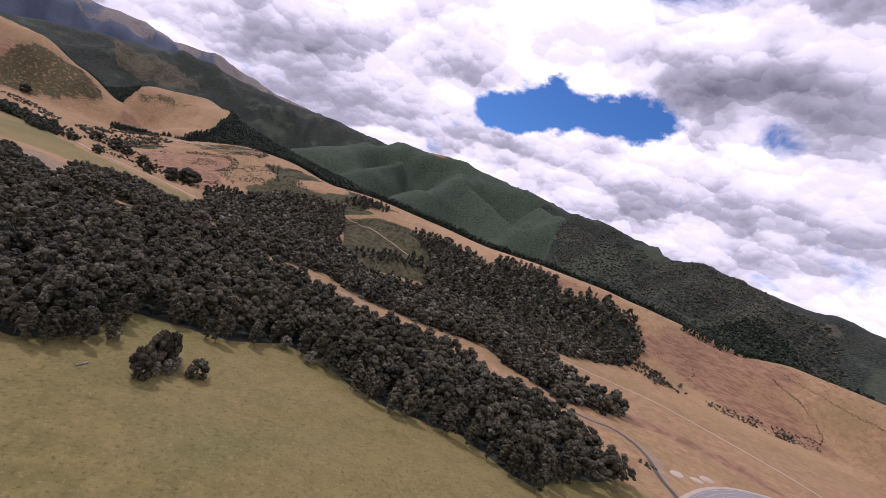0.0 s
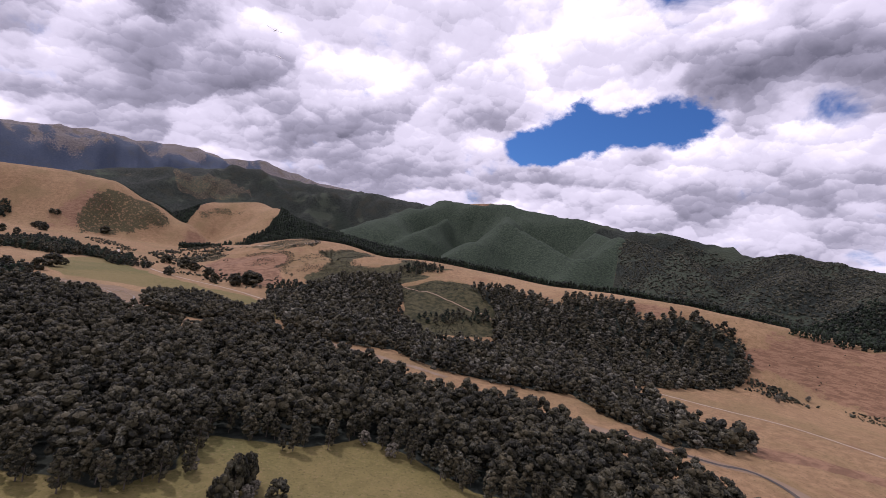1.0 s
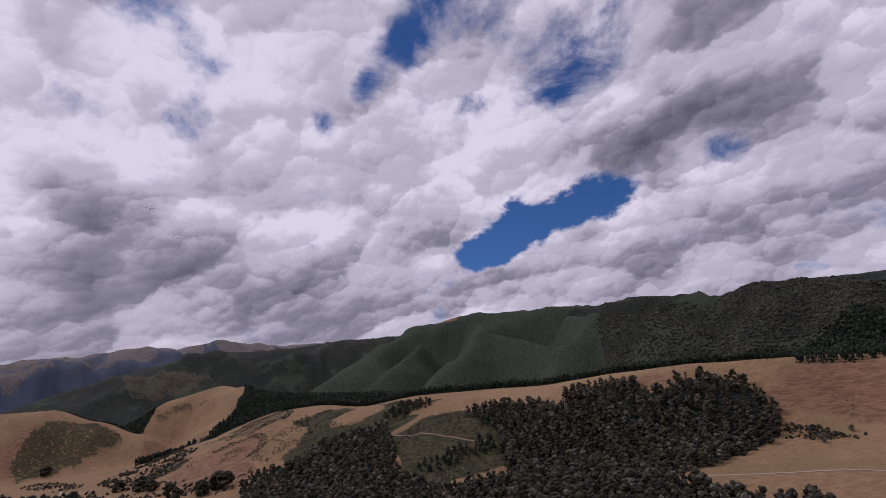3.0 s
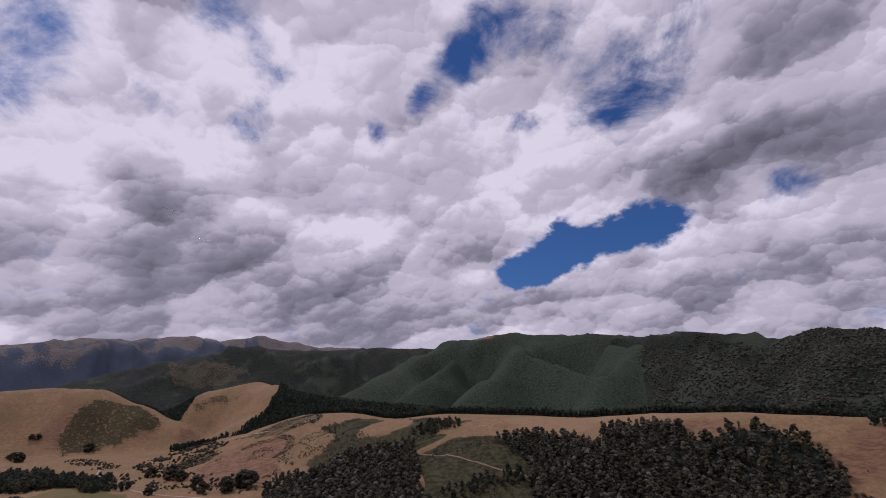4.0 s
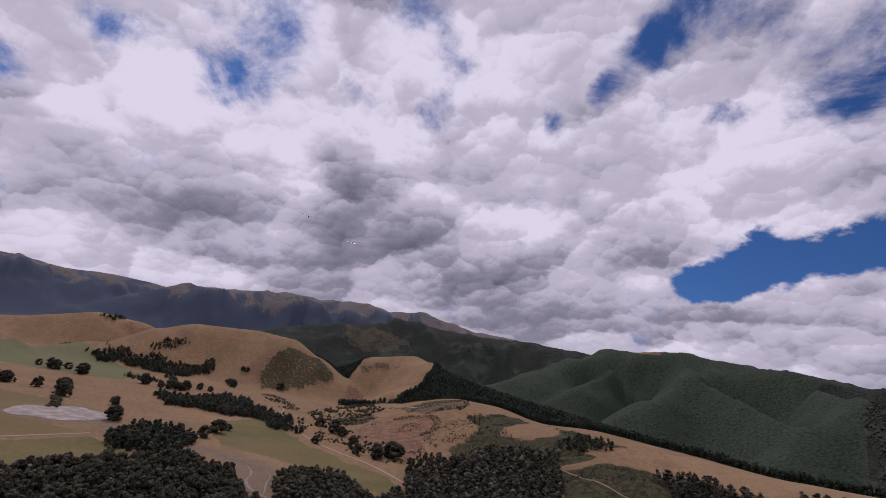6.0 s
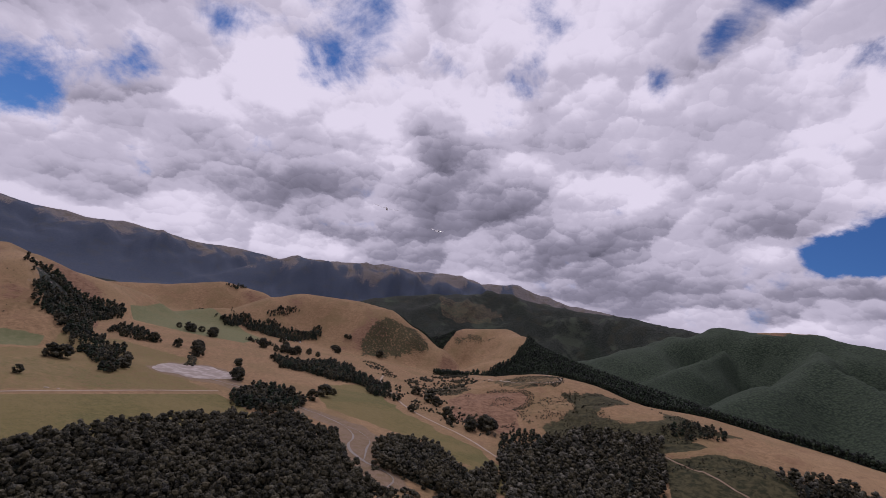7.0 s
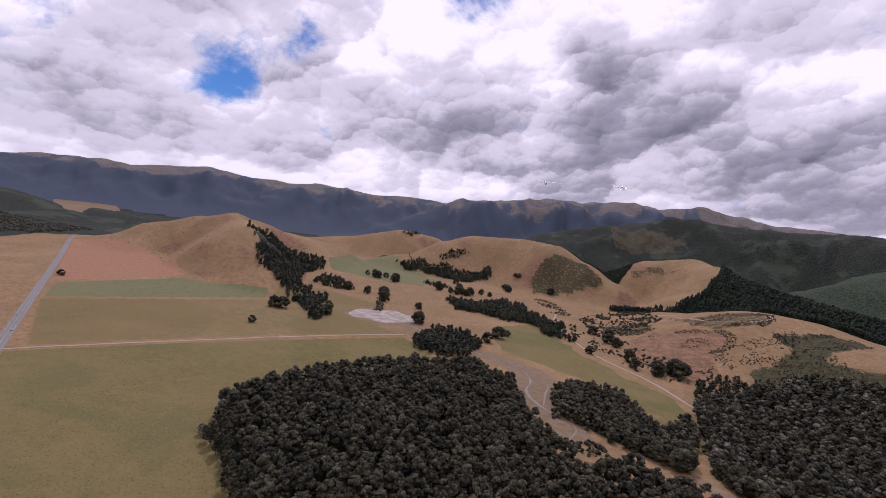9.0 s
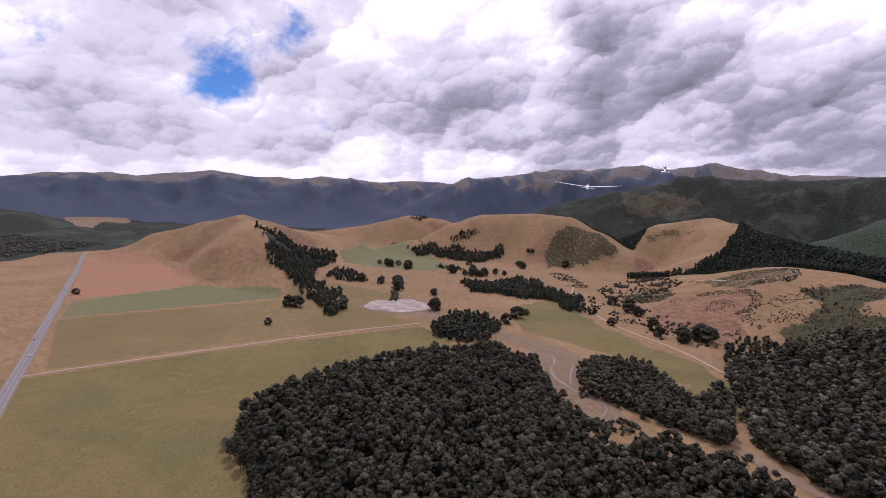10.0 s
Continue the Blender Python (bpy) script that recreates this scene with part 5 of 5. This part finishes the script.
shelter = sown(np.array([(668, 640), (700, 622), (735, 592), (762, 570), (752, 555), (715, 578), (684, 604), (660, 625)], float), 6.0, 101)
wood("shelter_belt", shelter, PINE, 0.6, 0.95, [LEAF_PINE], "dark conifer shelter belt on the tan ridge", "trees", 102)
for n, (line, wide, gap_m, keep_over, low, high) in enumerate((
        ([(522, 562), (555, 530), (581, 515), (606, 496)], 15, 4.2, -0.12, 0.9, 2.4),
        ([(600, 498), (625, 480), (659, 455), (688, 428)], 13, 4.0, 0.0, 0.5, 1.4),
        ([(688, 428), (720, 406), (766, 356)], 12, 4.0, 0.12, 0.4, 1.1),
        ([(737, 539), (738, 501), (741, 470), (742, 434), (735, 408)], 2.2, 2.2, -0.1, 0.25, 0.7),
        ([(752, 545), (764, 500), (776, 461), (793, 423), (812, 380)], 2.2, 2.4, -0.1, 0.25, 0.6),
        ([(-200, 905), (-260, 945), (-330, 1000), (-390, 1070), (-430, 1180)], 60, 11.0, 0.1, 0.8, 2.6),
        ([(-560, 1240), (-640, 1330), (-700, 1400)], 30, 9.0, 0.0, 0.8, 2.4),
        ([(-249, 1128), (-173, 1110), (-152, 1085), (-150, 1045), (-166, 1020)], 8, 3.0, -0.3, 0.4, 1.1),
        ([(-159, 1296), (-124, 1275), (-110, 1195), (-122, 1146), (-170, 1132)], 7, 3.0, -0.25, 0.4, 1.0),
        ([(-463, 1199), (-500, 1377), (-480, 1500), (-440, 1420), (-380, 1330)], 26, 8.0, -0.05, 1.2, 3.2),
        ([(-665, 705), (-700, 740), (-760, 790), (-820, 850)], 7, 5.0, -0.2, 0.8, 2.0),
        ([(272, 243), (283, 233)], 4, 3.0, -0.6, 0.6, 1.3),
        ([(120, 232), (160, 195), (185, 185)], 10, 4.0, -0.1, 0.6, 1.8))):
    course = np.array(line, float)
    lo, hi = course.min(0) - wide, course.max(0) + wide
    band = sown(np.array([(lo[0], lo[1]), (hi[0], lo[1]), (hi[0], hi[1]), (lo[0], hi[1])]), gap_m, 110 + n, 0.0, 0.0)
    band = band[along(course, band[:, 0], band[:, 1])[0] < wide]
    band = band[fbm(band[:, 0], band[:, 1], 35, 3, 120 + n) > keep_over]
    wood("scrub", band, SHRUB, low, high, [LEAF_SCRUB, LEAF], "dark bushes and rough scrub in a ragged line", "scrub", 130 + n)
for n, corners in enumerate(([(95, 720), (120, 690), (215, 715), (225, 760), (150, 740)], [(80, 955), (108, 926), (165, 950), (170, 985), (129, 1016), (95, 985)], [(-150, 800), (-150, 905), (-104, 927), (-75, 873), (-100, 800)],
                             [(-225, 905), (-208, 940), (-175, 905), (-190, 885)], [(-1200, 1445), (-1205, 1505), (-1195, 1585), (-1165, 1580), (-1160, 1490), (-1175, 1445)], [(-1665, 1665), (-1615, 1690), (-1620, 1760), (-1640, 1765), (-1660, 1700)],
                             [(-1060, 850), (-1030, 880), (-930, 820), (-930, 790), (-960, 750), (-1000, 790)], [(-780, 580), (-840, 600), (-900, 660), (-870, 690), (-800, 640)],
                             [(-930, 750), (-880, 770), (-860, 800), (-900, 805)], [(-1000, 1165), (-940, 1200), (-880, 1180), (-950, 1140)])):
    wood("tree_clump", sown(np.array(corners, float), 9.0, 140 + n), BEECH_FAR, 0.4, 0.8, [LEAF, LEAF_PINE], "dark tree clump on the dry farmland", "trees", 150 + n)


# ---- farm buildings, vehicles and loose things ----
def shed(where, wide, deep, tall, roof_mat, label):
    ob = thing("farm_shed", where, label, "shed", "farm sheds")
    walls = part("wall", block(0, 0, tall / 2, wide, deep, tall, 0.05), WALL_BOARD, ob, "", False)
    bm = bmesh.new()
    h, o = wide * 0.28, 0.4
    rows = [[bm.verts.new(p) for p in ((-wide / 2 - o, y, tall - 0.1), (0, y, tall + h), (wide / 2 + o, y, tall - 0.1), (wide / 2 + o, y, tall - 0.25), (0, y, tall + h - 0.18), (-wide / 2 - o, y, tall - 0.25))]
            for y in (-deep / 2 - o, deep / 2 + o)]
    bm.faces.new(rows[0])
    bm.faces.new(rows[1][::-1])
    for k in range(6):
        bm.faces.new((rows[0][k], rows[0][(k + 1) % 6], rows[1][(k + 1) % 6], rows[1][k]))
    bmesh.ops.recalc_face_normals(bm, faces=bm.faces)
    part("roof", bm, roof_mat, ob, "pale iron gable roof", False)
    part("door", block(wide * 0.12, -deep / 2 - 0.04, tall * 0.4, wide * 0.3, 0.08, tall * 0.8, 0.01), TIMBER, walls, "", False)
    part("window", block(-wide * 0.28, -deep / 2 - 0.03, tall * 0.58, 1.2, 0.06, 0.9, 0.01), DARK_GLASS, walls, "", False)
    return ob


for x, y, turn, wide, deep, tall, mat, label in ((-1049, 1410, 20, 9, 14, 4, ROOF_IRON, "pale weatherboard farm shed among trees"), (-1030, 1428, 65, 8, 10, 3.5, ROOF_IRON, "small pale farmhouse beside the hedge"),
                                                 (-1008, 1432, 30, 6, 9, 3, ROOF_IRON, "low farm shed with an iron roof")):
    shed(pose(x, y, float(height(np.array([x]), np.array([y]))[0]) - 0.1, 0, 0, turn), wide, deep, tall, mat, label)


def car(where, paint, label):
    ob = thing("car", where, label, "car", "cars on the highway")
    body = part("body", loft([((0, 2.15, 0.62), 0.72, 0.20), ((0, 2.0, 0.65), 0.86, 0.30), ((0, 1.0, 0.72), 0.90, 0.36), ((0, -1.2, 0.75), 0.90, 0.38), ((0, -2.0, 0.74), 0.86, 0.34), ((0, -2.15, 0.70), 0.74, 0.24)], 16), paint, ob)
    part("cabin", loft([((0, 0.95, 1.05), 0.62, 0.08), ((0, 0.35, 1.22), 0.70, 0.26), ((0, -0.9, 1.25), 0.70, 0.28), ((0, -1.7, 1.08), 0.64, 0.12)], 14), DARK_GLASS, body, "tinted windows")
    part("roof", block(0, -0.35, 1.50, 1.18, 1.35, 0.07, 0.03), paint, body)
    for x in (-0.8, 0.8):
        for y in (1.35, -1.35):
            w = part("wheel", disc((x, y, 0.33), 0.33, 0.22), RUBBER, ob)
            part("rim", disc((x * 1.14, y, 0.33), 0.20, 0.04, 12), METAL, w)
        part("headlight", block(x * 0.78, 2.02, 0.70, 0.30, 0.12, 0.14, 0.03), WALL_BOARD, body)
        part("tail_light", block(x * 0.82, -2.05, 0.80, 0.22, 0.10, 0.16, 0.03), RED_PAINT, body)
    return ob


road_turn = math.degrees(math.atan2(28, 129))
for x, y, paint, flip, label in ((-639, 191.2, CAR_WHITE, 0, "white car driving on the country highway"), (-703, 200.3, CAR_SILVER, 180, "silver car driving on the country highway")):
    car(pose(x, y, float(height(np.array([x]), np.array([y]))[0]) + 0.32, 0, 0, 90 - road_turn + flip), paint, label)


def heap(name, where, wide, deep, tall, mat, label, category, seed):
    """A rounded, uneven heap."""
    bm = bmesh.new()
    bmesh.ops.create_icosphere(bm, subdivisions=3, radius=1)
    for v in bm.verts:
        lump = 1 + 0.16 * noise.noise(v.co * 2.2 + Vector((seed, 0, 0)))
        v.co = Vector((v.co.x * wide / 2, v.co.y * deep / 2, max(-0.15, v.co.z) * tall)) * lump
    me = bpy.data.meshes.new(name)
    bm.to_mesh(me)
    bm.free()
    me.materials.append(mat)
    for poly in me.polygons:
        poly.use_smooth = True
    ob = tagged(new(name, me), label, category, "stockpiles")
    ob.matrix_basis = where
    return ob


for n, (x, y, wide, deep, tall, turn) in enumerate(((302, 240, 15, 9, 1.0, 20), (320, 238, 12, 8, 1.3, -10), (336, 243, 15, 10, 1.4, 15), (-560, 436, 6, 3.5, 1.2, 40), (-553, 444, 4, 3, 1.0, 0))):
    heap("stone_heap", pose(x, y, -0.2 + float(height(np.array([x]), np.array([y]))[0]), 0, 0, turn), wide, deep, tall, GRAVEL_ROAD, "pale heap of road stone beside the track", "stone heap", n)


def fallen_tree(where):
    ob = thing("fallen_tree", where, "bleached fallen tree with bare branches on grass", "fallen tree")
    stem = part("trunk", loft([((-3.2, 0, 0.35), 0.12, 0.12), ((-1, 0.2, 0.32), 0.26, 0.26), ((1.6, -0.1, 0.38), 0.34, 0.34), ((2.6, 0.1, 0.5), 0.5, 0.5)], 9), TIMBER, ob)
    for n in range(7):
        a = n * 1.9
        x = -3 + n * 0.6
        part("branch", loft([((x, 0.1, 0.35), 0.09, 0.09), ((x - 0.5, math.cos(a) * 0.8, 0.6 + abs(math.sin(a)) * 0.5), 0.06, 0.06), ((x - 1.0, math.cos(a) * 1.5, 0.5 + abs(math.sin(a)) * 1.1), 0.02, 0.02)], 6), TIMBER, stem)
    return ob


fallen_tree(pose(-55.5, 203, float(height(np.array([-55.5]), np.array([203]))[0]), 0, 0, 60))
